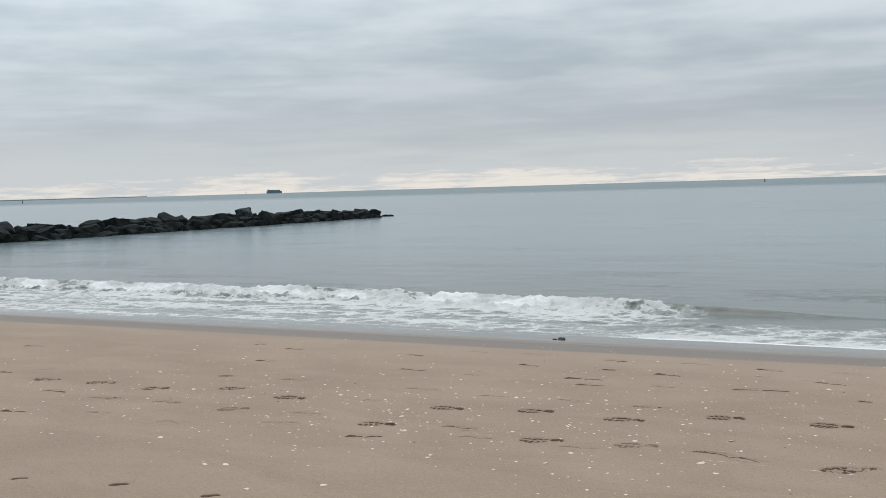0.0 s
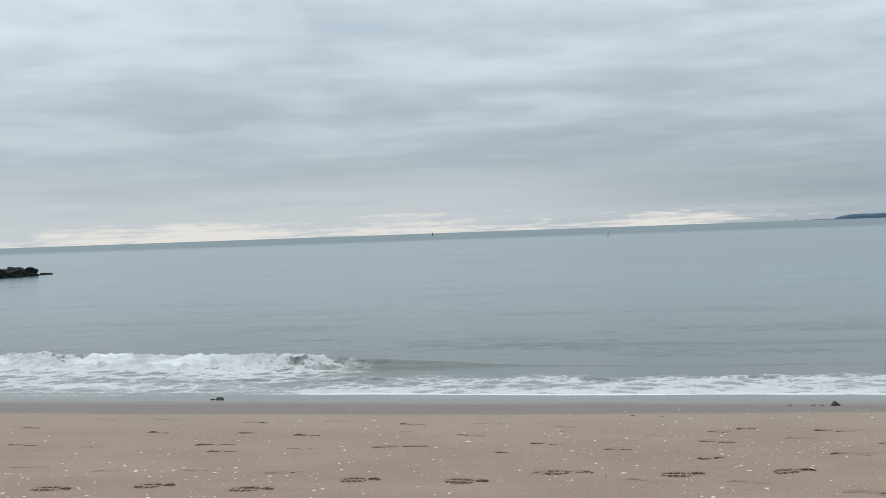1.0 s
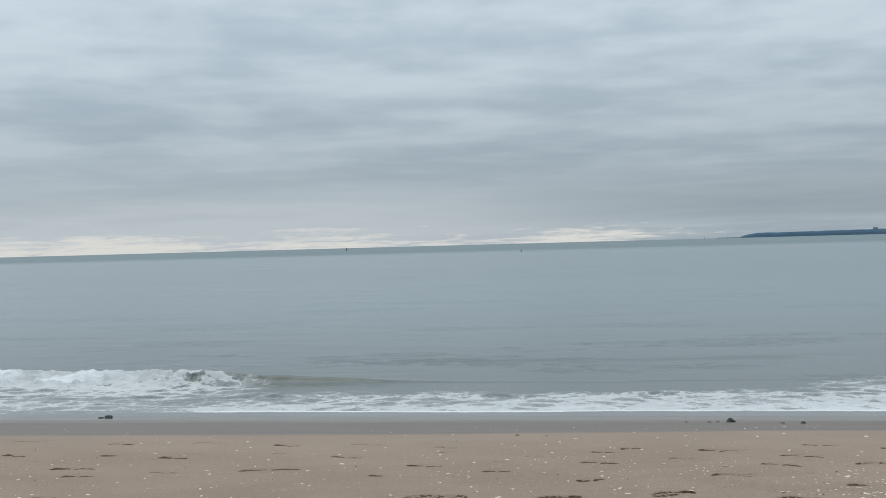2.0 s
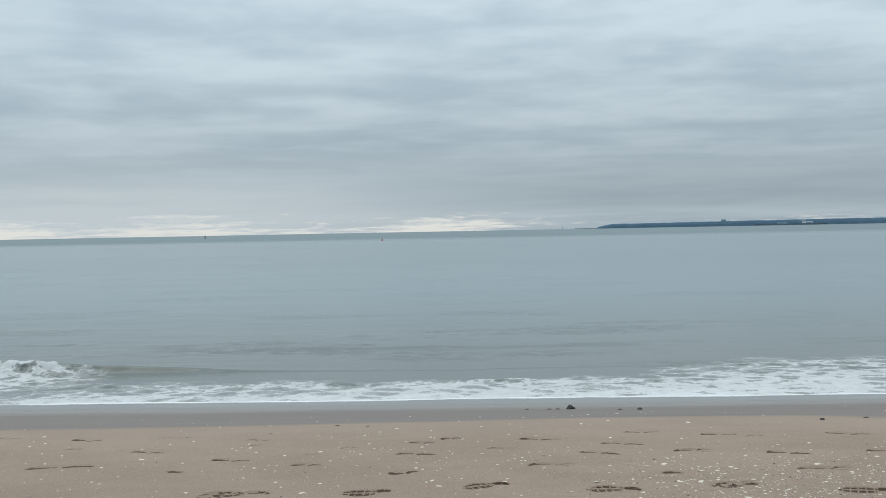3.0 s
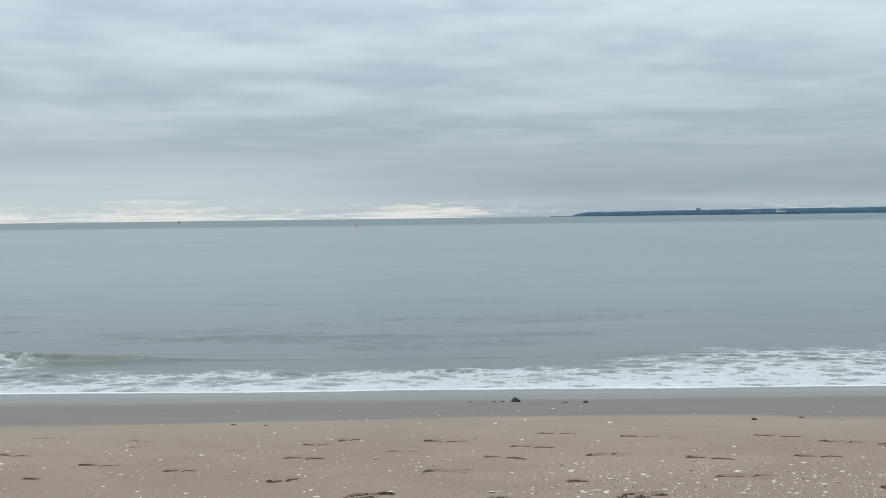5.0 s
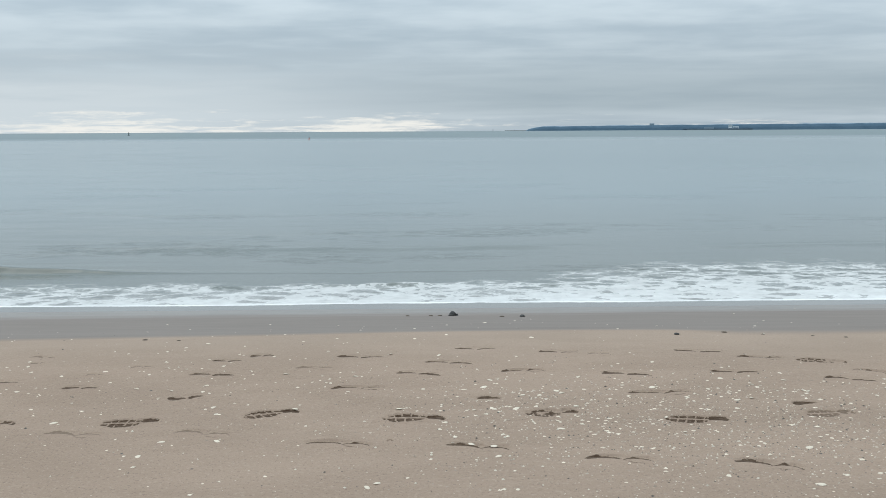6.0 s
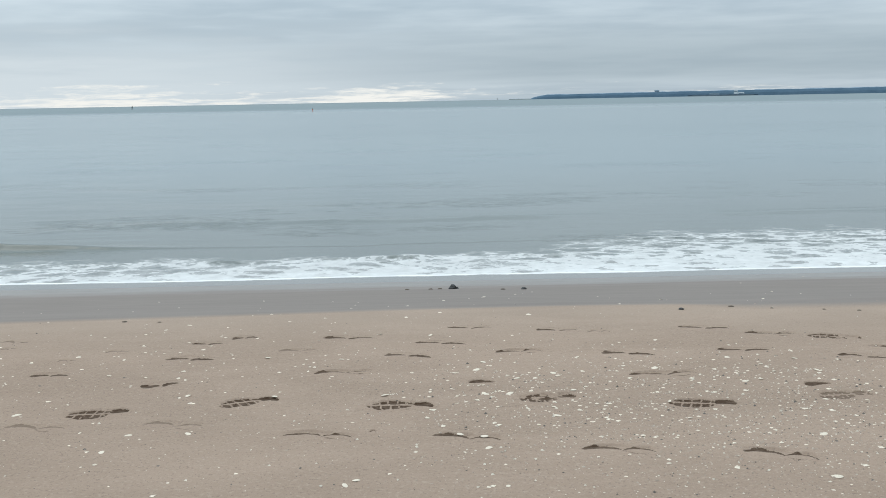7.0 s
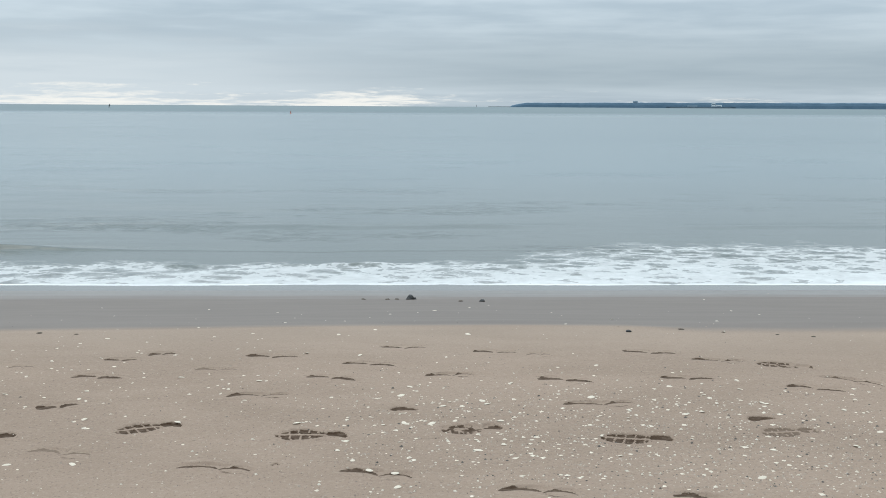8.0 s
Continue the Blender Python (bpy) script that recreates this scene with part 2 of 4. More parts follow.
    white = n.mix(n.step(n.math("ADD", froth, n.math("MULTIPLY", cover, 0.25)), 0.4, 0.95), (0.47, 0.46, 0.445, 1), (0.70, 0.69, 0.665, 1))
    white = n.mix(n.step(cover, 0.92, 1.15), white, (0.80, 0.785, 0.76, 1))
    foam = n.surface(white, 0.95, n.bump(n.math("ADD", n.math("ADD", bubbles, n.math("MULTIPLY", fizz, 1.5)), n.math("MULTIPLY", froth, 2.5)), 0.35, 0.06))
    foam.inputs["Specular IOR Level"].default_value = 0.15
    mixer = n.node("ShaderNodeMixShader")
    n.put(mixer.inputs[0], mask), n.put(mixer.inputs[1], water.outputs[0]), n.put(mixer.inputs[2], foam.outputs[0])
    n.out(mixer.outputs[0])
    return m


def rough_material(name, dark, light, scale, rough=0.85, bump=0.5, dist=0.02, per_object=0.0, gloss=0.5):
    """A mottled matt surface in two scales; per_object varies it from piece to piece."""
    m, tree = mat_new(name)
    n = Net(tree)
    co = n.coords()
    big, little = n.noise(co, scale, 5.0, 0.6, 0.2), n.noise(co, scale * 9, 3.0, 0.65)
    color = n.mix(n.step(n.math("ADD", n.math("MULTIPLY", big, 0.7), n.math("MULTIPLY", little, 0.3)), 0.35, 0.66), (*dark, 1), (*light, 1))
    if per_object:
        info = n.node("ShaderNodeObjectInfo")
        color = n.mix(n.math("MULTIPLY", info.outputs["Random"], per_object), color, (*dark, 1))
    skin = n.surface(color, rough, n.bump(n.math("ADD", big, n.math("MULTIPLY", little, 0.3)), bump, dist))
    skin.inputs["Specular IOR Level"].default_value = gloss
    n.out(skin.outputs[0])
    return m


def grit_material():
    """Crushed shell: every chip has a tone of its own, from bleached white to brown."""
    m, tree = mat_new("shell_grit")
    n = Net(tree)
    pick = n.node("ShaderNodeNewGeometry").outputs["Random Per Island"]
    tone = n.mix(n.step(pick, 0.20, 0.32), (0.66, 0.58, 0.47, 1), (0.37, 0.285, 0.22, 1))
    tone = n.mix(n.step(pick, 0.84, 0.90), tone, (0.10, 0.08, 0.065, 1))
    n.out(n.surface(tone, 0.7, n.bump(n.noise(n.coords(), 200.0), 0.3, 0.002)).outputs[0])
    return m


SAND, WATER = sand_material(), water_material()
BOULDER = rough_material("wet_dark_rock", (0.006, 0.008, 0.008), (0.024, 0.028, 0.027), 1.6, 0.85, 0.8, 0.08, 0.6, 0.12)
PALE_BOULDER = rough_material("weathered_grey_rock", (0.022, 0.027, 0.029), (0.085, 0.098, 0.102), 2.5, 0.9, 0.8, 0.08, 0.0, 0.1)
STONE = rough_material("wet_black_stone", (0.010, 0.010, 0.010), (0.040, 0.036, 0.032), 30.0, 0.55, 0.7, 0.01)
BROWN_STONE = rough_material("damp_brown_stone", (0.075, 0.058, 0.045), (0.14, 0.11, 0.085), 60.0, 0.95, 0.6, 0.006, 0.0, 0.1)
SHELL = rough_material("bleached_shell", (0.58, 0.48, 0.37), (0.88, 0.77, 0.62), 60.0, 0.6, 0.3, 0.002, 0.5)
GRIT = grit_material()
# distance haze is put into the blue-grey base colours of the far land
WOODS = rough_material("haze_tinted_woodland", (0.088, 0.152, 0.212), (0.116, 0.186, 0.248), 0.02, 0.9, 0.5, 3.0)
SHORE = rough_material("haze_tinted_low_land", (0.12, 0.14, 0.14), (0.17, 0.19, 0.19), 0.02, 0.9, 0.3, 1.0)
PALE_WALL = rough_material("pale_rendered_wall", (0.62, 0.64, 0.64), (0.72, 0.74, 0.73), 0.1, 0.8, 0.1, 0.1)
GREY_WALL = rough_material("grey_concrete_wall", (0.22, 0.30, 0.36), (0.27, 0.35, 0.41), 0.1, 0.8, 0.1, 0.1)
# this wall's bluish colour has the haze of distance mixed in
FAR_WALL = rough_material("haze_tinted_pale_wall", (0.30, 0.38, 0.44), (0.36, 0.44, 0.50), 0.1, 0.8, 0.1, 0.1)
DOCK = rough_material("dark_dock_timber", (0.035, 0.065, 0.095), (0.05, 0.085, 0.118), 0.1, 0.8, 0.1, 0.1)
WINDOW_DARK = rough_material("dark_window_band", (0.14, 0.19, 0.23), (0.17, 0.22, 0.26), 0.1, 0.3, 0.0, 0.1)
# hull colour lightened and blued to stand in for haze
HULL = rough_material("haze_tinted_hull_paint", (0.09, 0.15, 0.175), (0.12, 0.185, 0.21), 0.1, 0.5, 0.1, 0.1)
BUOY_DARK = rough_material("dark_green_paint", (0.03, 0.045, 0.04), (0.05, 0.07, 0.06), 2.0, 0.5, 0.1, 0.02)
BUOY_RED = rough_material("orange_red_paint", (0.36, 0.07, 0.03), (0.48, 0.11, 0.05), 3.0, 0.45, 0.1, 0.02)
STEEL = rough_material("weathered_steel", (0.06, 0.065, 0.07), (0.12, 0.12, 0.12), 4.0, 0.5, 0.1, 0.02)

# ---------------------------------------------------------------- mesh tools
def part(name, bm, material, parent=None, label="", smooth=False):
    me = bpy.data.meshes.new(name)
    if smooth:
        for f in bm.faces:
            f.smooth = True
    bm.to_mesh(me)
    bm.free()
    me.materials.append(material)
    ob = new(name, me)
    if parent:
        ob.parent = parent
    return tagged(ob, label)


def raw_mesh(name, co, quads, material):
    me = bpy.data.meshes.new(name)
    me.vertices.add(len(co))
    me.vertices.foreach_set("co", co.astype(np.float32).ravel())
    me.loops.add(quads.size)
    me.loops.foreach_set("vertex_index", quads.astype(np.int32).ravel())
    me.polygons.add(len(quads))
    me.polygons.foreach_set("loop_start", np.arange(0, quads.size, 4, dtype=np.int32))
    me.polygons.foreach_set("use_smooth", np.full(len(quads), True))
    me.update(calc_edges=True)
    me.materials.append(material)
    return new(name, me)


def grid_sheet(name, xs, ys, zs, material):
    """A sheet over the lines xs and ys with heights zs[len(ys), len(xs)]."""
    nx, ny = len(xs), len(ys)
    X, Y = np.meshgrid(xs, ys)
    q = (np.arange(ny - 1)[:, None] * nx + np.arange(nx - 1)[None]).reshape(-1)
    return raw_mesh(name, np.stack([X, Y, zs], -1).reshape(-1, 3), np.stack([q, q + 1, q + nx + 1, q + nx], -1), material)


def lines(*stretches):
    """Grid lines from (start, end, step) stretches, with steps that grow geometrically where a ratio is given."""
    out = []
    for s in stretches:
        if len(s) == 3:
            out += list(np.arange(s[0], s[1], s[2]))
        else:
            out += list(s[0] + np.sign(s[1] - s[0]) * (np.geomspace(s[2], abs(s[1] - s[0]) + s[2], s[3]) - s[2]))
    return np.unique(np.round(out, 4))


def hash2(ix, iy, seed):
    v = np.sin(ix * 127.1 + iy * 311.7 + seed * 74.7) * 43758.5453
    return v - np.floor(v)


def value_noise(x, y, seed=0, octaves=4, gain=0.5):
    """Smooth value noise over arrays, about -1 to 1."""
    total, amp, norm = 0.0, 1.0, 0.0
    for o in range(octaves):
        ix, iy = np.floor(x), np.floor(y)
        fx, fy = x - ix, y - iy
        fx, fy = fx * fx * (3 - 2 * fx), fy * fy * (3 - 2 * fy)
        s = seed + 13 * o
        v = (hash2(ix, iy, s) * (1 - fx) + hash2(ix + 1, iy, s) * fx) * (1 - fy) + (hash2(ix, iy + 1, s) * (1 - fx) + hash2(ix + 1, iy + 1, s) * fx) * fy
        total, norm = total + amp * (2 * v - 1), norm + amp
        amp, x, y = amp * gain, x * 2.03 + 5.1, y * 2.03 + 1.7
    return total / norm


def smooth(v, lo, hi):
    t = np.clip((v - lo) / (hi - lo), 0, 1)
    return t * t * (3 - 2 * t)


# ---------------------------------------------------------------- beach
# two finely meshed stretches of the upper beach: x limits (outer, shared, outer) and y limits
PATCH_X, PATCH_Y = (-11.0, -2.3, 4.8), (4.2, 9.9)
def beach_height(x, y):
    """The beach without prints: a level upper beach, a rounded crest, a wet face that falls to the sea, and the sea
    floor.
    """
    crest = CREST - 0.20 + 0.25 * smooth(x, -3.0, 1.5) + 0.08 * np.exp(-((x - 2.0) / 1.1) ** 2) + 0.06 * value_noise(x * 0.35, x * 0 + 3.3, 5, 3)
    u = np.clip((y - crest) / (WATERLINE - crest), 0, 1)
    z = 1.62 * (1 - u) ** 1.15
    z = np.where(y > WATERLINE, -0.07 * (y - WATERLINE), z)
    z = np.maximum(z, -6.0) - 0.02 * (1 - smooth(np.abs(y - crest), 0, 0.5))
    z = z + 0.002 * value_noise(x * 0.5, y * 0.7, 2, 3) * smooth(y, 9.8, 10.6) * (1 - smooth(y, 21, 23))
    calm = smooth(x, PATCH_X[0], PATCH_X[0] + 0.4) * (1 - smooth(x, PATCH_X[2] - 0.4, PATCH_X[2])) * smooth(y, PATCH_Y[0], PATCH_Y[0] + 0.3) * (1 - smooth(y, PATCH_Y[1] - 0.25, PATCH_Y[1]))
    calm = calm * smooth(np.abs(x - PATCH_X[1]), 0.0, 0.25)
    return z + calm * (0.006 * value_noise(x * 1.1, y * 1.4, 2, 4) + 0.0030 * value_noise(x * 6.0, y * 8.0, 8, 3) + 0.0012 * value_noise(x * 30.0, y * 38.0, 9, 2))


# Shoe prints: x, y, length and turn in degrees of each, toes to the west
TREADS = [(-6.90, 6.84, 0.27, 16), (-5.53, 6.94, 0.29, 0), (-4.33, 6.38, 0.29, 15), (-4.14, 7.04, 0.27, 2), (-3.49, 7.19, 0.28, 5), (-3.06, 6.38, 0.29, 13), (-2.80, 7.15, 0.30, 2), (-2.19, 7.47, 0.27, 15), (-1.49, 7.49, 0.29, 2), (-0.17, 7.81, 0.29, 13), (0.51, 7.94, 0.29, 18), (1.23, 7.81, 0.31, -4), (2.62, 7.75, 0.31, -10)]
SCUFFED = [(-8.22, 6.82, 0.28, 9), (-7.58, 6.88, 0.31, 10), (-6.24, 7.07, 0.23, 16), (-1.17, 6.40, 0.35, 26), (-0.93, 7.78, 0.42, 11), (1.92, 7.90, 0.28, 4), (3.72, 9.09, 0.31, -27)]
WORN_TREADS = [(-5.65, 6.40, 0.26, 22), (-2.46, 6.48, 0.28, 4), (3.31, 7.83, 0.26, 1)]
RIMS = [(-6.96, 6.36, 0.30, 12), (-6.32, 6.40, 0.27, 7), (-3.72, 6.49, 0.28, 5), (-2.77, 7.62, 0.28, 1), (-1.88, 6.43, 0.46, -11), (0.89, 7.38, 0.31, -10), (0.92, 8.47, 0.31, 7), (1.52, 7.30, 0.30, -18), (1.87, 8.89, 0.27, 2), (2.12, 7.09, 0.30, -13), (2.56, 8.31, 0.36, 4), (2.74, 6.99, 0.29, -26), (3.39, 9.21, 0.30, -9), (3.95, 8.72, 0.33, -37)]
HEEL_AND_TOE_WEST = [(-10.19, 8.34, 0.32, 11), (-8.94, 6.96, 0.17, 10), (-7.77, 9.29, 0.13, 22), (-7.64, 6.42, 0.27, 10), (-7.22, 5.67, 0.26, 13), (-7.18, 9.13, 0.23, 12), (-6.95, 8.40, 0.23, 22), (-5.74, 9.19, 0.21, 2), (-5.29, 8.43, 0.30, -1), (-4.42, 9.02, 0.23, -10), (-4.18, 6.02, 0.27, 22), (-3.78, 9.52, 0.24, 2), (-3.69, 8.55, 0.36, 3), (-3.53, 8.31, 0.25, 8), (-3.10, 8.96, 0.26, -8), (-2.38, 9.49, 0.24, 2), (-2.23, 8.56, 0.46, 11), (-1.79, 9.02, 0.26, -8), (-1.15, 8.73, 0.27, -1), (-0.63, 8.56, 0.21, 2), (0.01, 8.30, 0.20, 28), (0.04, 8.86, 0.28, -3), (0.07, 9.26, 0.19, 8), (0.26, 9.41, 0.16, 10)]
HEEL_AND_TOE_EAST = [(0.89, 9.35, 0.31, -3), (1.25, 8.83, 0.28, -13), (1.44, 9.15, 0.31, -11), (1.63, 9.58, 0.28, -1), (2.16, 9.45, 0.26, -1), (2.46, 8.78, 0.30, -12), (3.05, 9.42, 0.32, -6), (3.11, 8.80, 0.29, -6), (3.71, 8.57, 0.29, -14)]
DENTS = [(-11.87, 10.15, 0.35, -3), (-11.07, 10.03, 0.27, -8), (-6.72, 7.56, 0.17, 22), (-5.45, 4.30, 0.10, 24), (-4.79, 4.45, 0.12, 18), (-4.14, 4.49, 0.11, 24), (-3.66, 9.05, 0.14, 3), (-1.43, 8.40, 0.11, -7), (1.12, 7.43, 0.03, -1), (1.63, 8.23, 0.13, -5), (3.26, 8.05, 0.13, -5)]
FAINT_WEST = [(-8.68, 7.21, 0.22, 38), (-6.53, 5.89, 0.24, 17), (-5.99, 7.61, 0.29, 17), (-5.73, 5.86, 0.29, 15), (-5.27, 9.60, 0.27, -4), (-5.01, 6.47, 0.27, 6), (-4.97, 6.14, 0.28, 15), (-4.83, 7.08, 0.16, 14), (-4.72, 7.64, 0.30, 4), (-4.64, 8.36, 0.19, 5), (-4.62, 9.68, 0.39, 6), (-4.03, 7.58, 0.27, 4), (-3.47, 6.27, 0.28, 10), (-3.41, 7.64, 0.23, -0), (-3.05, 9.60, 0.29, 2), (-2.95, 8.42, 0.24, -7), (-2.74, 6.29, 0.30, 11), (-2.35, 9.14, 0.14, 3), (-1.74, 9.56, 0.31, 3), (-1.12, 9.40, 0.19, -15), (-1.09, 9.22, 0.09, 13), (-0.64, 8.88, 0.10, 10), (-0.42, 9.08, 0.14, 10), (-0.38, 7.60, 0.29, -8)]
FAINT_EAST = [(0.23, 7.59, 0.28, -7), (0.63, 9.01, 0.23, -1), (2.40, 9.36, 0.15, -6)]
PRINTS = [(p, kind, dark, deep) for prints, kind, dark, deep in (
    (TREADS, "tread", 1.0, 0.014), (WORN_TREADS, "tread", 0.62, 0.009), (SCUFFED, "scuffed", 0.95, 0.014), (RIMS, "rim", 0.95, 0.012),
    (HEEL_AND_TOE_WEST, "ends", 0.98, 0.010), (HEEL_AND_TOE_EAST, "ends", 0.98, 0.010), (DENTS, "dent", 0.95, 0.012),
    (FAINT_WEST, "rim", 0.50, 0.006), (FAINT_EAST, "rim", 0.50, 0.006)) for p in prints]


def lens(u, v, mid, half, thick, v0, curl, ragged):
    """A crescent along u that tapers to both ends: 1 inside it, 0 outside."""
    k = (u - mid) / half
    body = thick * np.clip(1 - k ** 4, 0, 1) ** 0.6 * (1 - 0.35 * k)
    return smooth(body - np.abs(v - v0 + curl * np.abs(k) ** 2.6) + ragged, -0.003, 0.004) * (np.abs(k) < 1)


def stamp_print(X, Y, x, y, length, turn, kind, dark, depth):
    """The dent of one shoe, and where damp sand and painted shade darken its colour."""
    c, s = math.cos(radians(turn)), math.sin(radians(turn))
    u, v = ((X - x) * c + (Y - y) * s) / (length / 2), -(X - x) * s + (Y - y) * c
    odd = math.sin(x * 12.9 + y * 78.2) * 43.7 % 1.0
    more = math.sin(x * 39.3 + y * 11.1) * 71.9 % 1.0
    torn = value_noise(X * 34 + 9 * x, Y * 26 + 7 * y, 12, 3)
    fine = value_noise(X * 85, Y * 70, 17, 2)
    v = v + 0.008 * np.sin(u * 2.6 + 6 * odd) + 0.004 * value_noise(u * 2.2 + 31 * x, v * 8, 5, 2)
    ragged = 0.0045 * torn + 0.003 * fine
    width = 0.080 if kind in ("tread", "scuffed") else 0.060
    toe = ((u + 0.28) / 0.74) ** 2 + (v / width) ** 2
    heel = ((u - 0.66) / 0.36) ** 2 + (v / (0.78 * width)) ** 2
    r = np.sqrt(np.minimum(toe, heel)) + 0.12 * torn
    inside = 1 - smooth(r, 0.86, 1.02)
    ramp = np.clip(0.5 + v / (2 * width), 0, 1)
    rim = 0.16 * np.exp(-((r - 1.16) / 0.14) ** 2)
    if kind in ("tread", "scuffed"):
        slope = 0.5 * (odd - 0.5)
        across = (u + slope * v / width + 0.04 * torn) / 0.27 + more
        across = np.abs(across - np.floor(across) - 0.5)
        along = np.abs(v - 0.006 + 0.012 * u)
        gap = np.maximum(smooth(across, 0.40, 0.455) * (u < 0.34), (1 - smooth(along, 0.004, 0.012)) * (u < 0.45))
        gap = np.maximum(gap, smooth(u, 0.31, 0.34) * (1 - smooth(u, 0.37, 0.40)) * (0.5 + 0.5 * (torn > 0)))
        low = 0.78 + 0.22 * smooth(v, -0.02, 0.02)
        # tread pads darkened in colour for damp sand and for shade in the recesses
        shaded_bare = (1 - smooth(r, 0.88, 0.98)) * (1 - gap) * low
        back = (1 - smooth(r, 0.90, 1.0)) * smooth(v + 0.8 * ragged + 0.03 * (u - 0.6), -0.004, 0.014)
        shaded_bare = np.where(u > 0.40, back, shaded_bare)
        shaded_bare = shaded_bare * smooth(torn + (0.75 if kind == "tread" else 0.28) - 0.5 * smooth(u, -0.2, 0.3) * more, -0.08, 0.16)
        if kind == "scuffed":
            crack = np.abs(v - 0.030 * np.sin(5 * u + 6 * odd) + 0.02 * u)
            shaded_bare = np.maximum(shaded_bare, (1 - smooth(crack + ragged, 0.006, 0.014)) * inside * (u < 0.5))
        dent = inside * (0.35 + 0.35 * ramp) * (1 - 0.85 * gap * (u < 0.4))
    elif kind == "rim":
        # crescents paint the shade on the dent's far wall, along with damp sand
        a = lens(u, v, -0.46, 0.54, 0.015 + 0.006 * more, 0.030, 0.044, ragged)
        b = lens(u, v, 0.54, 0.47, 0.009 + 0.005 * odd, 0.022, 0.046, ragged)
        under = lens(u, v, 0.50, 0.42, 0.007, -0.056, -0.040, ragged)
        shaded_bare = np.maximum.reduce([a, b * 0.85, under * 0.5])
        dent = inside * ramp ** 2.2 * 0.9
    elif kind == "ends":
        split = 0.10 * (odd - 0.5)
        # heel and toe marks: shade of the dent painted in with the damp
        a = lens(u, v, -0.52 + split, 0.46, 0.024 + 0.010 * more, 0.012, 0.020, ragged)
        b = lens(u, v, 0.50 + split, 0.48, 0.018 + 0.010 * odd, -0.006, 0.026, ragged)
        shaded_bare = np.maximum(a, b * (0.55 + 0.45 * more)) if odd < 0.72 else np.maximum(a * 0.65, b)
        dent = inside * ramp ** 2.0 * (0.55 + 0.45 * np.maximum(a, b))
    else:
        shaded_bare = lens(u, v, 0.0, 1.0, min(0.034, 0.25 * length), 0.0, 0.012, ragged)
        dent = shaded_bare * 0.8
    crumbs = 0.10 * fine * inside
    return depth * (rim - dent + crumbs), np.clip(shaded_bare + 0.10 * fine * (shaded_bare > 0), 0, 1), dark * (1 - smooth(r, 1.5, 1.9))


def stamp_all(X, Y, Z, xs, ys):
    """Presses the prints that lie on this stretch into its heights; gives the heights, the mask of damp sand and
    painted shade, and its depth of tone.
    """
    shade_damp, tone = np.zeros_like(Z), np.zeros_like(Z)
    for (x, y, length, turn), kind, dark, deep in PRINTS:
        i0, i1 = np.searchsorted(xs, (x - 0.36, x + 0.36))
        j0, j1 = np.searchsorted(ys, (y - 0.22, y + 0.22))
        if i1 - i0 < 4 or j1 - j0 < 4:
            continue
        cell = np.s_[j0:j1, i0:i1]
        # the second value masks painted shade as well as damp sand
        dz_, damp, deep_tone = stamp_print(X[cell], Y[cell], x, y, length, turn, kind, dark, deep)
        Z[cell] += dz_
        shade_damp[cell] = np.maximum(shade_damp[cell], damp)
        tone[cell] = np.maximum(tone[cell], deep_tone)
    return Z, shade_damp, tone


def off_prints(x, y):
    """True where a place lies clear of every shoe print."""
    clear = np.ones(np.shape(x), bool)
    for (px, py, length, _), _, _, _ in PRINTS:
        clear &= ((x - px) / (0.55 * length)) ** 2 + ((y - py) / 0.075) ** 2 > 1
    return clear


def ground_sheet():
    """One sheet: a coarse grid to the horizon, with two finely meshed stretches set into it."""
    x0, x1, x2 = PATCH_X
    y0, y1 = PATCH_Y
    cx = np.unique(np.r_[lines((x2, 9.0, 0.2), (9.0, 4700.0, 0.3, 60), (x0, -4700.0, 0.15, 80)), np.linspace(x0, x1, 60), np.linspace(x1, x2, 50)])
    cy = np.unique(np.r_[lines((y1, 12.0, 0.05), (12.0, 25.0, 0.09), (25.0, 4800.0, 0.3, 50), (y0, -900.0, 0.1, 50)), y0, y1])
    pieces = [(cx, cy), (np.linspace(x1, x2, 930), np.linspace(6.3, y1, 600)), (np.linspace(x1, x2, 90), np.linspace(y0, 6.3, 40)), (np.linspace(x0, x1, 800), np.linspace(y0, y1, 620))]
    cos, quads, turns, tones, base = [], [], [], [], 0
    for k, (xs, ys) in enumerate(pieces):
        X, Y = np.meshgrid(xs, ys)
        Z, shade_damp, tone = beach_height(X, Y), np.zeros_like(X), np.zeros_like(X)
        if k:
            Z, shade_damp, tone = stamp_all(X, Y, Z, xs, ys)
        q = np.arange(len(ys) - 1)[:, None] * len(xs) + np.arange(len(xs) - 1)[None]
        if not k:
            mx, my = (xs[1:] + xs[:-1]) / 2, (ys[1:] + ys[:-1]) / 2
            q = q[~((mx > x0) & (mx < x2))[None] | ~((my > y0) & (my < y1))[:, None]]
        q = q.reshape(-1) + base
        cos.append(np.stack([X, Y, Z], -1).reshape(-1, 3))
        turns.append(shade_damp.ravel())
        tones.append(tone.ravel())
        quads.append(np.stack([q, q + 1, q + len(xs) + 1, q + len(xs)], -1))
        base += X.size
    ob = raw_mesh("ground", np.concatenate(cos), np.concatenate(quads), SAND)
    ob.data.attributes.new("shade_damp", "FLOAT", "POINT").data.foreach_set("value", np.concatenate(turns).astype(np.float32))
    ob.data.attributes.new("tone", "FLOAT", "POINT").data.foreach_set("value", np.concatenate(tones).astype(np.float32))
    return ob


tagged(ground_sheet(), "pale brown sand beach with shoe prints, damp below its crest", "beach", kind="structure")

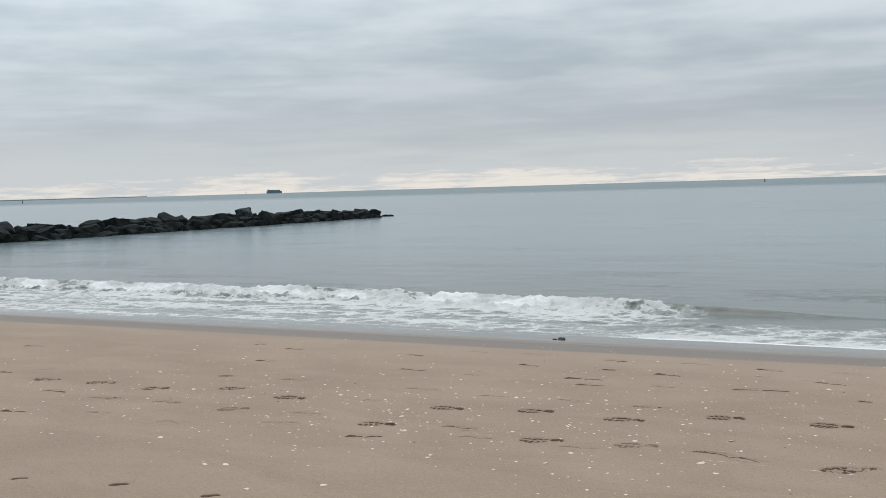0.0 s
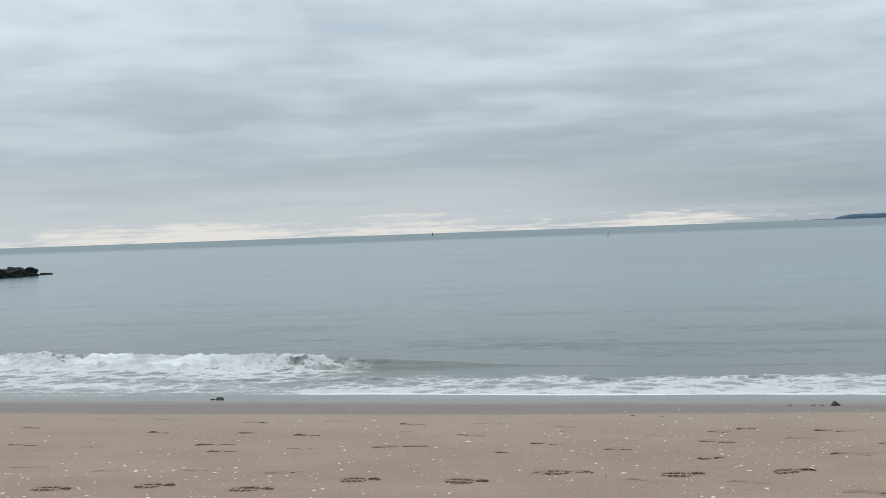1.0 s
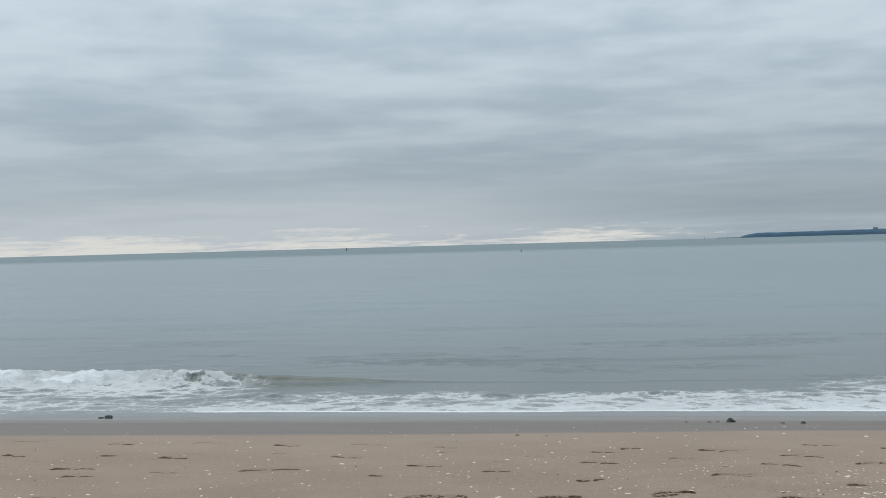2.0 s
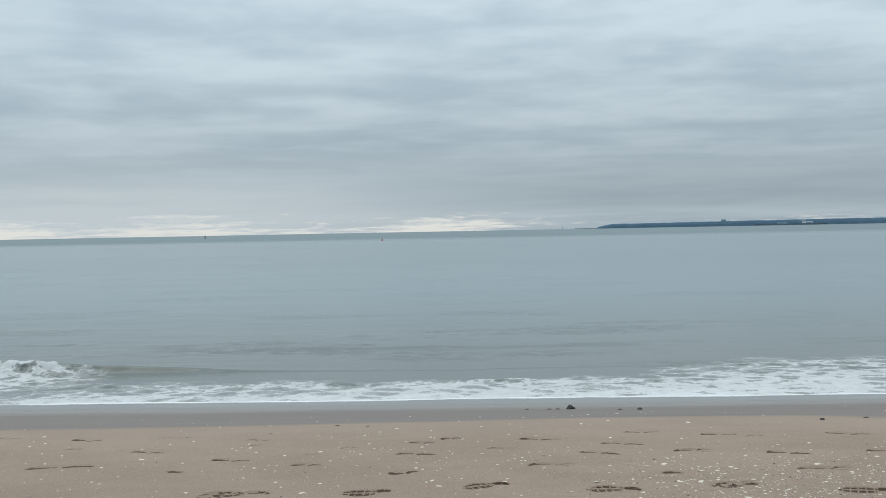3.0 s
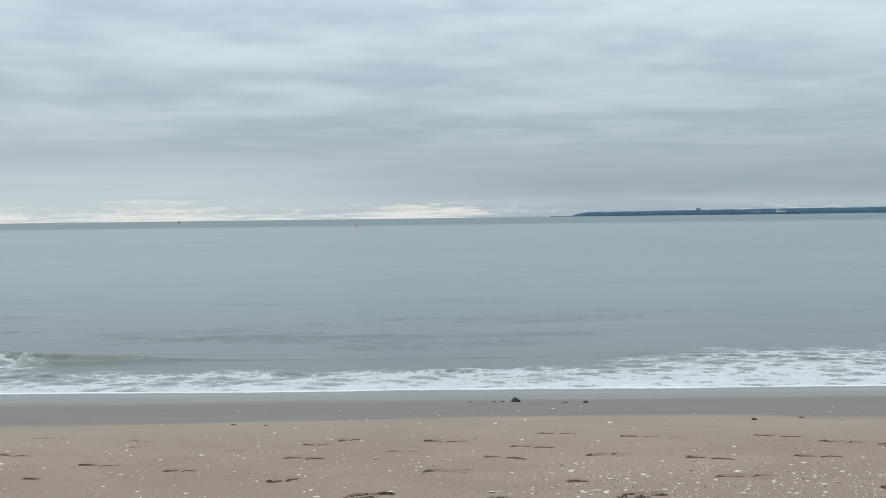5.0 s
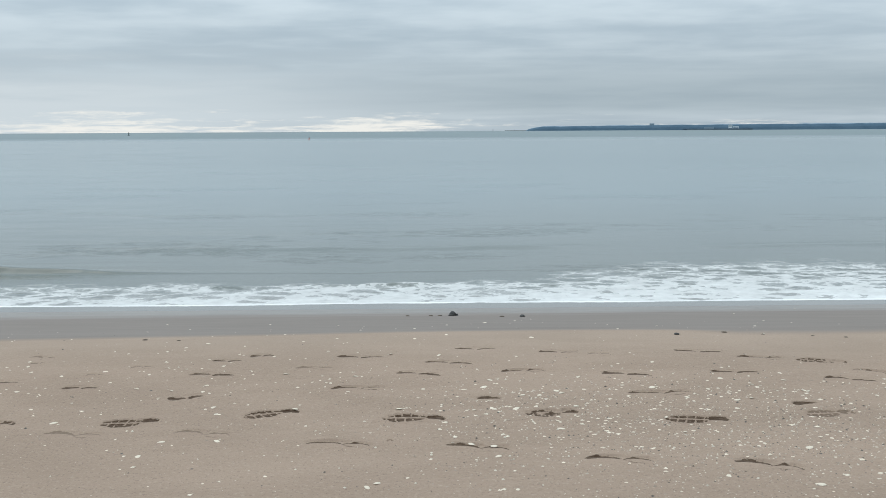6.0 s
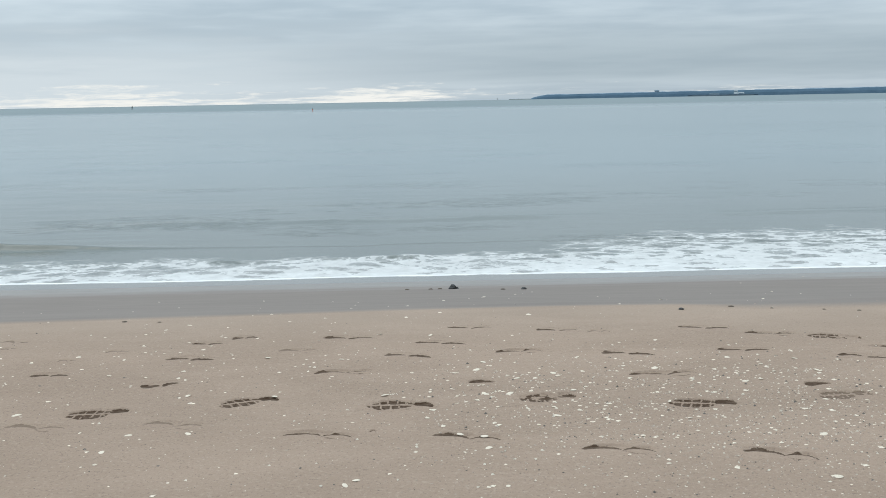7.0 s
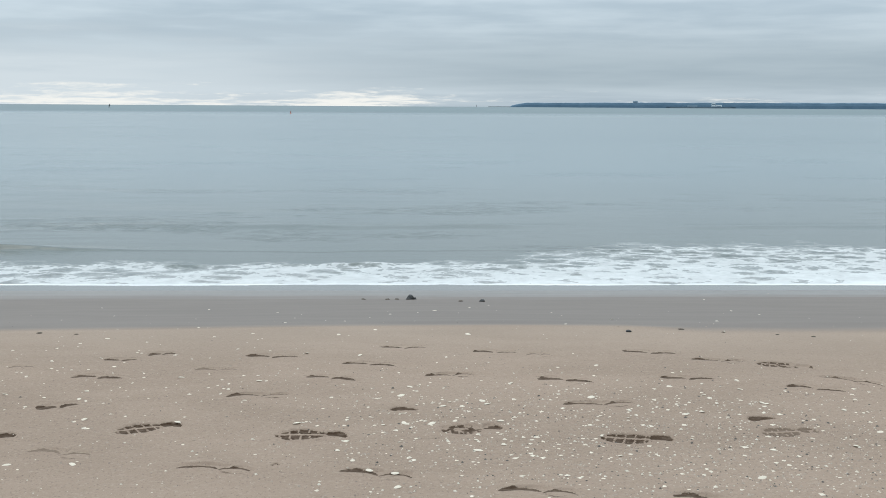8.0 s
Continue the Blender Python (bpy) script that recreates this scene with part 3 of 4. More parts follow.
# ---------------------------------------------------------------- sea
def crest_line(x):
    """Where the breaking crest stands, and how much of it has broken."""
    yc = 26.3 + 0.9 * smooth(-x, 10.0, 26.0) + 0.45 * value_noise(x * 0.12, x * 0 + 2, 14, 3)
    return yc, smooth(-x, 7.8, 9.4)


def foam_cover(x, y):
    """How thickly foam lies on the water, from none at 0 to heaped at 1.5."""
    west = smooth(-x, 7.0, 10.5)
    front = WATERLINE + 0.38 - 0.15 * west + 0.20 * value_noise(x * 0.28, x * 0 + 1, 21, 3)
    # the spent wave that has run up the sand: a bright lip, a dense front and a ragged lacy back
    back = 24.9 + 3.3 * smooth(x, 1.6, 7.5) + 0.9 * value_noise(x * 0.45, x * 0 + 9, 4, 4)
    u = (y - front) / (back - front) + 0.16 * value_noise(x * 1.1, y * 0.9, 71, 3)
    thick = 0.90 - 0.28 * smooth(u, 0.05, 0.35) - 0.14 * smooth(u, 0.4, 0.8) - 0.14 * np.exp(-((x + 4.5) / 3.5) ** 2)
    patch = 1.0 + 0.28 * value_noise(x * 0.55, y * 0.8, 31, 3)
    spent = smooth(y, front, front + 0.08) * (1 - smooth(u, 0.72, 1.05)) * thick * patch
    lip = np.exp(-((y - front - 0.07) / 0.08) ** 2) * (1.45 + 0.4 * value_noise(x * 0.7, x * 0, 29, 2))
    # the breaking wave to the west: its crest, the trail behind it and the streaky wash before it
    yc, broken = crest_line(x)
    crest = np.exp(-((y - yc + 0.12) / 0.42) ** 2) * broken * (0.86 + 0.60 * value_noise(x * 0.9, y * 1.2, 79, 4))
    trail = smooth(y, yc - 0.2, yc + 0.2) * (1 - smooth(y + 0.5 * value_noise(x * 0.5, y * 0.4, 73, 3), yc + 0.6 + 1.6 * smooth(-x, 11, 20), yc + 1.3 + 2.0 * smooth(-x, 11, 20))) * 0.78 * broken * smooth(-x, 9.5, 14.0)
    streak = value_noise(x * 0.22, y * 2.2, 33, 4)
    wash = smooth(y, front + 0.1, front + 0.5) * (1 - smooth(y, yc - 0.3, yc + 0.1)) * np.clip(0.50 + 0.60 * streak + 0.18 * smooth(y, 24.0, 25.6), 0.0, 0.85)
    return np.clip(np.maximum(np.maximum(spent, lip) * (1 - west), np.maximum.reduce([crest * 1.2, trail, wash * west, lip * west * 0.22])), 0, 1.5)


def sea_height(x, y, foam):
    """Low swells that steepen towards the shore, the breaking crest and the lumps of foam."""
    fade = 1 - smooth(y, 30, 200)
    bend = 0.5 * value_noise(x * 0.10, x * 0 + 2, 14, 3)
    yc, broken = crest_line(x)
    face = y - yc - 0.15 + 0.12 * value_noise(x * 1.3, y * 1.1, 83, 3)
    tall = (0.13 * smooth(-x, 3.2, 8.6) + 0.09 * smooth(-x, 8.0, 11.0)) * (1 + 0.35 * value_noise(x * 0.6, x * 0, 77, 3)) + 0.012
    ridge = np.exp(-(face / np.where(face < 0, 0.12 + 0.5 * tall, 0.40)) ** 2) * tall
    # wavelets that follow the spent wave, and two low swells farther out
    ripple_ = np.exp(-((y - 24.1 - 0.4 * value_noise(x * 0.3, x * 0 + 5, 64, 2)) / 0.14) ** 2) * np.clip(0.25 + 1.5 * value_noise(x * 0.9, y * 0.5, 65, 4), 0, 1) * (1 - smooth(x, 2.5, 6.0)) * 0.06
    out1 = 0.050 * np.exp(-((y - 31.2 - 1.2 * bend) / 0.5) ** 2) * np.clip(0.35 + 1.6 * value_noise(x * 0.28, y * 0.1, 61, 3), 0, 1.5)
    out2 = 0.045 * np.exp(-((y - 35.0 - 2 * bend) / 0.7) ** 2) * np.clip(0.2 + 1.6 * value_noise(x * 0.22, y * 0.1, 62, 3), 0, 1.5)
    z = ridge + ripple_ + out1 + out2 + fade * 0.012 * value_noise(x * 0.15, y * 0.45, 40, 3) * smooth(y, 23, 30)
    z = z + 0.007 * fade * value_noise(x * 0.7, y * 0.9, 41, 2) * smooth(y, 22, 28)
    flecks = np.clip(value_noise(x * 0.9, y * 1.6, 91, 3) - 0.12, 0, 1) * smooth(value_noise(x * 0.10, y * 0.22, 92, 2), 0.05, 0.35)
    z = z + 0.05 * flecks * smooth(y, 28.5, 30.0) * (1 - smooth(y, 37.0, 40.0))
    tumble = np.exp(-((y - yc + 0.25) / 0.55) ** 2) * broken
    lumps = np.abs(value_noise(x * 1.5, y * 2.0, 50, 4)) * 0.22 + np.abs(value_noise(x * 5, y * 6, 52, 3)) * 0.16
    flat = np.abs(value_noise(x * 3.0, y * 3.0, 53, 3)) * 0.035
    z = z + smooth(foam, 0.1, 0.7) * (lumps * tumble + flat * smooth(y, 21.9, 23.0)) * (y < 32)
    return z + 0.012


sx = lines((-34.0, 13.0, 0.078), (13.0, 4800.0, 0.2, 90), (-34.0, -4800.0, 0.2, 90))
sy = lines((WATERLINE - 0.6, 28.6, 0.045), (25.9, 27.3, 0.021), (28.6, 40.0, 0.12), (40.0, 4900.0, 0.3, 120))
SX, SY = np.meshgrid(sx, sy)
FOAM = foam_cover(SX, SY)
water = grid_sheet("water", sx, sy, sea_height(SX, SY, FOAM), WATER)
water.data.attributes.new("foam", "FLOAT", "POINT").data.foreach_set("value", FOAM.ravel().astype(np.float32))
tagged(water, "calm grey-green sea with white foam breaking along the shore", "sea", kind="structure")

# ---------------------------------------------------------------- rock jetty
def boulder_mesh(seed, size, squash=0.75):
    """A worn lump of stone: a ball cut by flat planes."""
    rng = random.Random(seed)
    bm = bmesh.new()
    bmesh.ops.create_icosphere(bm, subdivisions=4, radius=1.0)
    cuts = [(Vector((rng.gauss(0, 1), rng.gauss(0, 1), rng.gauss(0, 1))).normalized(), rng.uniform(0.62, 0.82)) for _ in range(8)]
    for v in bm.verts:
        for d, far in cuts:
            over = v.co.dot(d) - far
            if over > 0:
                v.co -= d * over
        v.co *= 1.3
        v.co += v.co.normalized() * (0.16 * noise.noise(v.co * 1.9 + Vector((seed, 0, 0))) + 0.05 * noise.noise(v.co * 6))
    bmesh.ops.scale(bm, verts=bm.verts, vec=(size * rng.uniform(0.9, 1.25), size * rng.uniform(0.9, 1.25), size * squash))
    return bm


def quarry_block(seed):
    """A quarried slab with chopped corners and worn, uneven faces, about two metres long."""
    rng = random.Random(seed + 40)
    bm = bmesh.new()
    bmesh.ops.create_cube(bm, size=2.0)
    bmesh.ops.subdivide_edges(bm, edges=bm.edges[:], cuts=7, use_grid_fill=True)
    cuts = [(Vector((rng.choice((-1, 1)) * rng.uniform(0.3, 1), rng.choice((-1, 1)) * rng.uniform(0.3, 1), rng.choice((-1, 1)) * rng.uniform(0.2, 1))).normalized(), rng.uniform(1.02, 1.26)) for _ in range(10)]
    slant = rng.uniform(-0.25, 0.25)
    for v in bm.verts:
        v.co.z *= 1 + slant * v.co.y
        for d, far in cuts:
            over = v.co.dot(d) - far
            if over > 0:
                v.co -= d * over
        v.co += v.co.normalized() * (0.13 * noise.noise(v.co * 1.1 + Vector((seed, 3, 0))) + 0.07 * noise.noise(v.co * 3.5 + Vector((0, seed, 0))))
    bmesh.ops.scale(bm, verts=bm.verts, vec=(rng.uniform(0.8, 1.0), rng.uniform(0.9, 1.15), rng.uniform(0.66, 0.86)))
    return bm


def jetty():
    base = tagged(new("jetty"), "jetty of piled dark wet boulders standing in the sea", "jetty")
    base.location = (-74.0, 83.0, 0.0)
    rng = random.Random(5)
    kinds = []
    for k in range(12):
        bm = quarry_block(k)
        me = bpy.data.meshes.new("boulder")
        bm.to_mesh(me)
        bm.free()
        me.materials.append(BOULDER)
        kinds.append(me)
    y = -62.0
    while y < 25.6:
        thin = 1.0 if y < 19 else 0.84
        for off, z, size in ((-1.7, 0.0, 0.8), (0.1, 0.42, 0.92), (1.5, 0.16, 0.88), (2.3, -0.16, 0.7)):
            ob = new("boulder", rng.choice(kinds))
            ob.parent = base
            k = size * thin * rng.uniform(0.78, 1.18)
            ob.matrix_local = pose(off + rng.uniform(-0.3, 0.3), y + rng.uniform(-0.6, 0.6), z * thin + rng.uniform(-0.12, 0.14), rng.uniform(-14, 14), rng.uniform(-15, 15), rng.choice((0, 90, 180, 270)) + rng.uniform(-25, 25)) @ Matrix.Scale(k, 4)
        y += rng.uniform(1.35, 2.1)
    # a pale weathered boulder that stands proud of the row, and a rock awash off its end
    pale = new("boulder", kinds[4].copy())
    pale.data.materials[0] = PALE_BOULDER
    pale.parent = base
    pale.matrix_local = pose(0.3, 3.4, 1.10, 12, -8, 30) @ Matrix.Diagonal((0.72, 0.72, 1.0, 1))
    tagged(pale, "grey weathered boulder, paler than the rest")
    awash = new("boulder", kinds[2])
    awash.parent = base
    awash.matrix_local = pose(0.6, 29.0, -0.16, 4, 3, 40) @ Matrix.Diagonal((0.8, 0.9, 0.40, 1))


jetty()

# ---------------------------------------------------------------- stones on the wet sand
def stone(x, y, size, label, flat=0.7, seed=3, material=STONE):
    bm = boulder_mesh(seed, size, flat)
    ob = part("stone", bm, material, None, label)
    z = float(beach_height(np.array([x]), np.array([y]))[0])
    ob.matrix_world = pose(x, y, z + size * flat * 0.45, 0, 0, seed * 50)
    return tagged(ob, label, "stone", "stones on the wet sand")


stone(1.74, 18.34, 0.046, "black wet stone lying on damp sand near the water", 0.85, 12)
stone(1.80, 18.36, 0.026, "small black wet stone leaning on a larger one", 0.7, 6)
stone(2.68, 17.46, 0.028, "small dark stone half sunk in damp sand", 0.65, 7)
stone(-9.43, 20.75, 0.052, "black wet stone at the edge of the swash", 0.8, 5)
stone(-9.58, 20.75, 0.032, "low black wet stone at the edge of the swash", 0.6, 8)
stone(1.44, 18.30, 0.024, "low brown stone flat in the damp sand", 0.35, 9, BROWN_STONE)
stone(1.56, 18.33, 0.024, "low brown stone flat in the damp sand", 0.35, 10, BROWN_STONE)
stone(1.10, 18.35, 0.024, "low brown stone flat in the damp sand", 0.35, 11, BROWN_STONE)
stone(2.40, 17.50, 0.024, "low brown stone flat in the damp sand", 0.35, 13, BROWN_STONE)
stone(3.06, 10.06, 0.013, "small dark pebble on the crest of the beach", 0.6, 15)


for k, (x, y) in enumerate(((-0.64, 10.08), (-0.40, 10.04), (3.42, 10.16), (3.66, 10.04), (3.97, 9.93), (4.17, 9.85))):
    stone(x, y, 0.015 if k in (0, 2) else 0.010, "flat brown stone by the crest of the beach", 0.25, 20 + k, BROWN_STONE)


# ---------------------------------------------------------------- shells
def shell_mesh(seed):
    """A broken clam shell: a shallow cupped fan with a ragged rim and real thickness."""
    rng = random.Random(seed)
    rim = [rng.uniform(0.75, 1.1) for _ in range(9)]
    bm = bmesh.new()
    tops, unders = [], []
    for r, z in ((0.0, 0.20), (0.55, 0.16), (1.0, 0.02)):
        ring_t, ring_u = [], []
        for k in range(9 if r else 1):
            an = 2 * math.pi * k / 9
            s = r * rim[k]
            ring_t.append(bm.verts.new((s * math.cos(an), 0.78 * s * math.sin(an), z)))
            ring_u.append(bm.verts.new((0.94 * s * math.cos(an), 0.74 * s * math.sin(an), z - 0.07)))
        tops.append(ring_t), unders.append(ring_u)
    for k in range(9):
        j = (k + 1) % 9
        bm.faces.new((tops[0][0], tops[1][k], tops[1][j]))
        bm.faces.new((unders[0][0], unders[1][j], unders[1][k]))
        bm.faces.new((tops[1][k], tops[2][k], tops[2][j], tops[1][j]))
        bm.faces.new((unders[1][k], unders[1][j], unders[2][j], unders[2][k]))
        bm.faces.new((tops[2][k], unders[2][k], unders[2][j], tops[2][j]))
    me = bpy.data.meshes.new("shell")
    bm.to_mesh(me)
    bm.free()
    me.materials.append(SHELL)
    return me


# the larger shells, which lie singly
SHELLS_NEAR = [(1.08, 9.40), (-0.16, 9.85), (-0.05, 9.29), (2.17, 8.70), (3.52, 7.62), (2.92, 8.11), (3.01, 8.15), (1.93, 7.59), (1.60, 7.15), (1.59, 7.30), (1.49, 7.34), (2.99, 7.22), (1.81, 8.27), (1.75, 7.98), (1.66, 8.63), (0.89, 8.76), (0.48, 8.83), (3.11, 8.38), (2.97, 8.62), (2.68, 9.08), (1.38, 9.35), (1.23, 9.95), (2.03, 9.95), (3.31, 8.54), (0.19, 8.08), (4.90, 13.95), (1.52, 12.72), (7.40, 20.26), (0.43, 13.78), (-1.76, 15.71), (3.19, 11.32), (5.83, 18.30)]
SHELLS_LEFT = [(-5.44, 5.43), (-4.37, 5.50), (-4.02, 6.26), (-3.85, 7.60), (-1.96, 6.83), (-2.78, 5.85), (-3.69, 4.90), (-4.53, 5.05), (-4.64, 4.99), (-6.52, 6.91), (-3.25, 7.58), (-2.74, 6.13), (-1.76, 8.76), (-7.27, 8.42), (-5.38, 5.98), (-2.50, 6.58)]


def shells():
    rng = random.Random(23)
    kinds = [shell_mesh(s) for s in range(6)]
    spots = []
    for cx, cy, rx, ry, count in ((3.0, 8.25, 0.35, 0.12, 30), (1.75, 8.05, 0.22, 0.20, 34), (3.2, 8.3, 0.9, 0.4, 22), (3.0, 7.5, 1.1, 0.5, 45), (0.2, 8.6, 0.5, 0.5, 20), (-1.6, 8.3, 1.6, 0.8, 24), (-4.8, 7.3, 3.0, 1.2, 48), (1.0, 9.5, 3.0, 0.6, 22), (0.0, 13.5, 4.0, 2.0, 16)):
        for _ in range(count):
            spots.append((rng.gauss(cx, rx), rng.gauss(cy, ry), min(0.026, 0.0070 * math.exp(rng.gauss(0.60 if cx < -2 else 0.30, 0.45)))))
    spots = [s for s in spots if off_prints(np.array(s[0]), np.array(s[1]))]
    for x, y in SHELLS_NEAR:
        spots.append((x, y, rng.uniform(0.013, 0.022)))
    for x, y in SHELLS_LEFT:
        spots.append((x, y, rng.uniform(0.017, 0.028)))
    X, Y = np.array([s[0] for s in spots]), np.array([s[1] for s in spots])
    Z = beach_height(X, Y)
    for (x, y, size), z in zip(spots, Z):
        ob = new("shell", rng.choice(kinds))
        ob.matrix_world = pose(x, y, float(z) + 0.001, rng.uniform(-14, 14), rng.uniform(-14, 14), rng.uniform(0, 360)) @ Matrix.Scale(size, 4)
        tagged(ob, "broken bleached white clam shell lying on the sand", "shell", "shells on the beach")


shells()


def strewn(name, seed, fields, size, spread, most, flat, label, category, material):
    """Small pieces strewn over the dry sand, far too many to count. fields: centre, spread and number."""
    rng = np.random.default_rng(seed)
    p = np.concatenate([np.stack([rng.normal(cx, rx, k), rng.normal(cy, ry, k), np.minimum(most, size * np.exp(rng.normal(0.1, spread, k)))], 1) for cx, cy, rx, ry, k in fields])
    p = p[(p[:, 1] < 14) & (p[:, 1] > 4.6) & off_prints(p[:, 0], p[:, 1])]
    z = beach_height(p[:, 0], p[:, 1])
    base = np.array([(1, 0, 0.1), (0.2, 0.9, 0.0), (-0.9, 0.3, 0.15), (-0.3, -0.9, 0.0), (0.05, 0.1, flat), (0, 0, -0.4)])
    tri = np.array([(0, 1, 4), (1, 2, 4), (2, 3, 4), (3, 0, 4), (1, 0, 5), (2, 1, 5), (3, 2, 5), (0, 3, 5)])
    an = rng.uniform(0, 2 * math.pi, len(p))
    c, s = np.cos(an), np.sin(an)
    v = np.repeat(base[None], len(p), 0) * rng.uniform(0.6, 1.3, (len(p), 6, 1))
    x = (v[..., 0] * c[:, None] - v[..., 1] * s[:, None]) * p[:, 2:3] + p[:, 0:1]
    y = (v[..., 0] * s[:, None] + v[..., 1] * c[:, None]) * p[:, 2:3] + p[:, 1:2]
    zz = v[..., 2] * p[:, 2:3] + z[:, None]
    me = bpy.data.meshes.new(name)
    me.from_pydata(np.stack([x, y, zz], -1).reshape(-1, 3).tolist(), [], (tri[None] + 6 * np.arange(len(p))[:, None, None]).reshape(-1, 3).tolist())
    me.materials.append(material)
    tagged(new(name, me), label, category, kind="stuff")


strewn("shell_grit", 4, ((3.0, 7.4, 1.0, 0.6, 10000), (2.2, 8.0, 0.9, 0.6, 3000), (-1.0, 8.0, 2.4, 0.9, 1300), (-5.0, 6.9, 2.8, 1.1, 2200), (1.0, 9.5, 3.5, 0.8, 500)), 0.0026, 0.5, 0.009, 0.7, "crushed shell and small pebbles strewn over the sand", "shell grit", GRIT)
CHIPS = "chips of bleached white shell strewn over the sand"
strewn("shell_chips", 9, ((3.1, 8.1, 0.8, 0.4, 170), (2.1, 8.0, 0.5, 0.5, 190), (2.9, 7.4, 1.1, 0.5, 250), (0.3, 8.7, 0.7, 0.6, 90), (-1.5, 8.3, 1.6, 0.8, 130), (1.0, 9.6, 3.0, 0.7, 40), (0.0, 12.5, 4.0, 1.0, 40)), 0.0066, 0.45, 0.015, 0.35, CHIPS, "shell chips", SHELL)
strewn("shell_chips", 10, ((-3.8, 6.4, 2.0, 0.7, 330), (-3.0, 7.6, 2.2, 0.8, 160), (-7.0, 7.5, 1.6, 1.2, 90)), 0.0085, 0.40, 0.018, 0.30, CHIPS, "shell chips", SHELL)

# ---------------------------------------------------------------- far shore, buoys and ship
def at_bearing(deg, far):
    return far * math.sin(radians(deg)), far * math.cos(radians(deg))


def land(name, a0, a1, far, deep, top, material, label, kind, seed):
    """A wooded or low far shore: a ridge along an arc of bearings, with an uneven canopy."""
    n = 420
    an = np.linspace(a0, a1, n)
    bm = bmesh.new()
    rows = []
    for k, b in enumerate(an):
        u = k / (n - 1)
        h = top(u) * (1 + 0.07 * float(value_noise(np.array([u * 60.0]), np.array([0.3]), seed, 4)[0]))
        ring = []
        for d, f in ((0, 0.0), (1.5, 0.5), (5, 0.9), (deep * 0.15, 1.0), (deep, 0.0)):
            bump_ = 1 + 0.06 * float(value_noise(np.array([u * 160.0]), np.array([d * 0.7]), seed + 3, 2)[0])
            x, y = at_bearing(b, far + d)
            ring.append(bm.verts.new((x, y, h * f * bump_ - 0.3 * (f == 0))))
        rows.append(ring)
    for r0, r1 in zip(rows, rows[1:]):
        for i in range(4):
            bm.faces.new((r0[i], r1[i], r1[i + 1], r0[i + 1]))
    ob = part(name, bm, material, None, label)
    return tagged(ob, label, kind, kind="structure")


def island_top(u):
    return 2.0 + 14.5 * min(1.0, u / 0.022) ** 0.6 + 5.0 * math.sin(min(1, u * 1.3) * 2.2)


land("backdrop_island", 5.6, 42.0, 4150.0, 300.0, island_top, WOODS, "low wooded island, its colour tinted blue-grey for distance haze", "island", 2)
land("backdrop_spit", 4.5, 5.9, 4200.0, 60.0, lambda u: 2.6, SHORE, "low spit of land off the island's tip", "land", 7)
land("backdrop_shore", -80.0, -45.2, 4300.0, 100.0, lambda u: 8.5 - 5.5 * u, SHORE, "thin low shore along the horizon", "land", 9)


def box(name, size, centre, material, parent, bevel=0.0):
    bm = bmesh.new()
    bmesh.ops.create_cube(bm, size=1.0)
    bmesh.ops.scale(bm, verts=bm.verts, vec=size)
    if bevel:
        bmesh.ops.bevel(bm, geom=bm.edges[:], offset=bevel, segments=2, affect="EDGES")
    bmesh.ops.translate(bm, verts=bm.verts, vec=centre)
    return part(name, bm, material, parent)


def lathe(name, profile, material, parent, sides=14):
    """A lathed part from (radius, height) pairs."""
    bm = bmesh.new()
    rings = [[bm.verts.new((r * math.cos(2 * math.pi * k / sides), r * math.sin(2 * math.pi * k / sides), z)) for k in range(sides)] for r, z in profile]
    for a_, b_ in zip(rings, rings[1:]):
        for k in range(sides):
            bm.faces.new((a_[k], a_[(k + 1) % sides], b_[(k + 1) % sides], b_[k]))
    bm.faces.new(rings[0][::-1]), bm.faces.new(rings[-1])
    return part(name, bm, material, parent, smooth=False)


def building(bearing, far, base, size, wall, label, floors):
    x, y = at_bearing(bearing, far)
    ob = tagged(new("building"), label, "building")
    ob.matrix_world = pose(x, y, base, 0, 0, -bearing)
    wx, wy, wz = size
    box("wall", size, (0, 0, wz / 2), wall, ob)
    box("roof", (wx * 1.03, wy * 1.03, wz * 0.06), (0, 0, wz * 1.03), GREY_WALL, ob)
    for k in range(floors):
        box("window_band", (wx * 0.88, 0.3, wz / floors * 0.4), (0, -wy / 2 - 0.1, (k + 0.5) * wz / floors), WINDOW_DARK, ob)


building(11.9, 4172.0, 2.0, (17, 12, 21.5), FAR_WALL, "pale grey block of flats above the trees of the island", 3)
building(15.72, 4100.0, 1.0, (13, 14, 17), PALE_WALL, "pale rendered building on the island's shore", 2)
building(15.98, 4100.0, 1.0, (20, 14, 11), PALE_WALL, "long pale building on the island's shore", 1)
building(14.7, 4105.0, 1.0, (34, 10, 9), GREY_WALL, "low grey shed on the island's shore", 2)
building(15.1, 4090.0, 0.0, (240, 10, 4.5), DOCK, "long dark timber dock along the island's shore", 1)


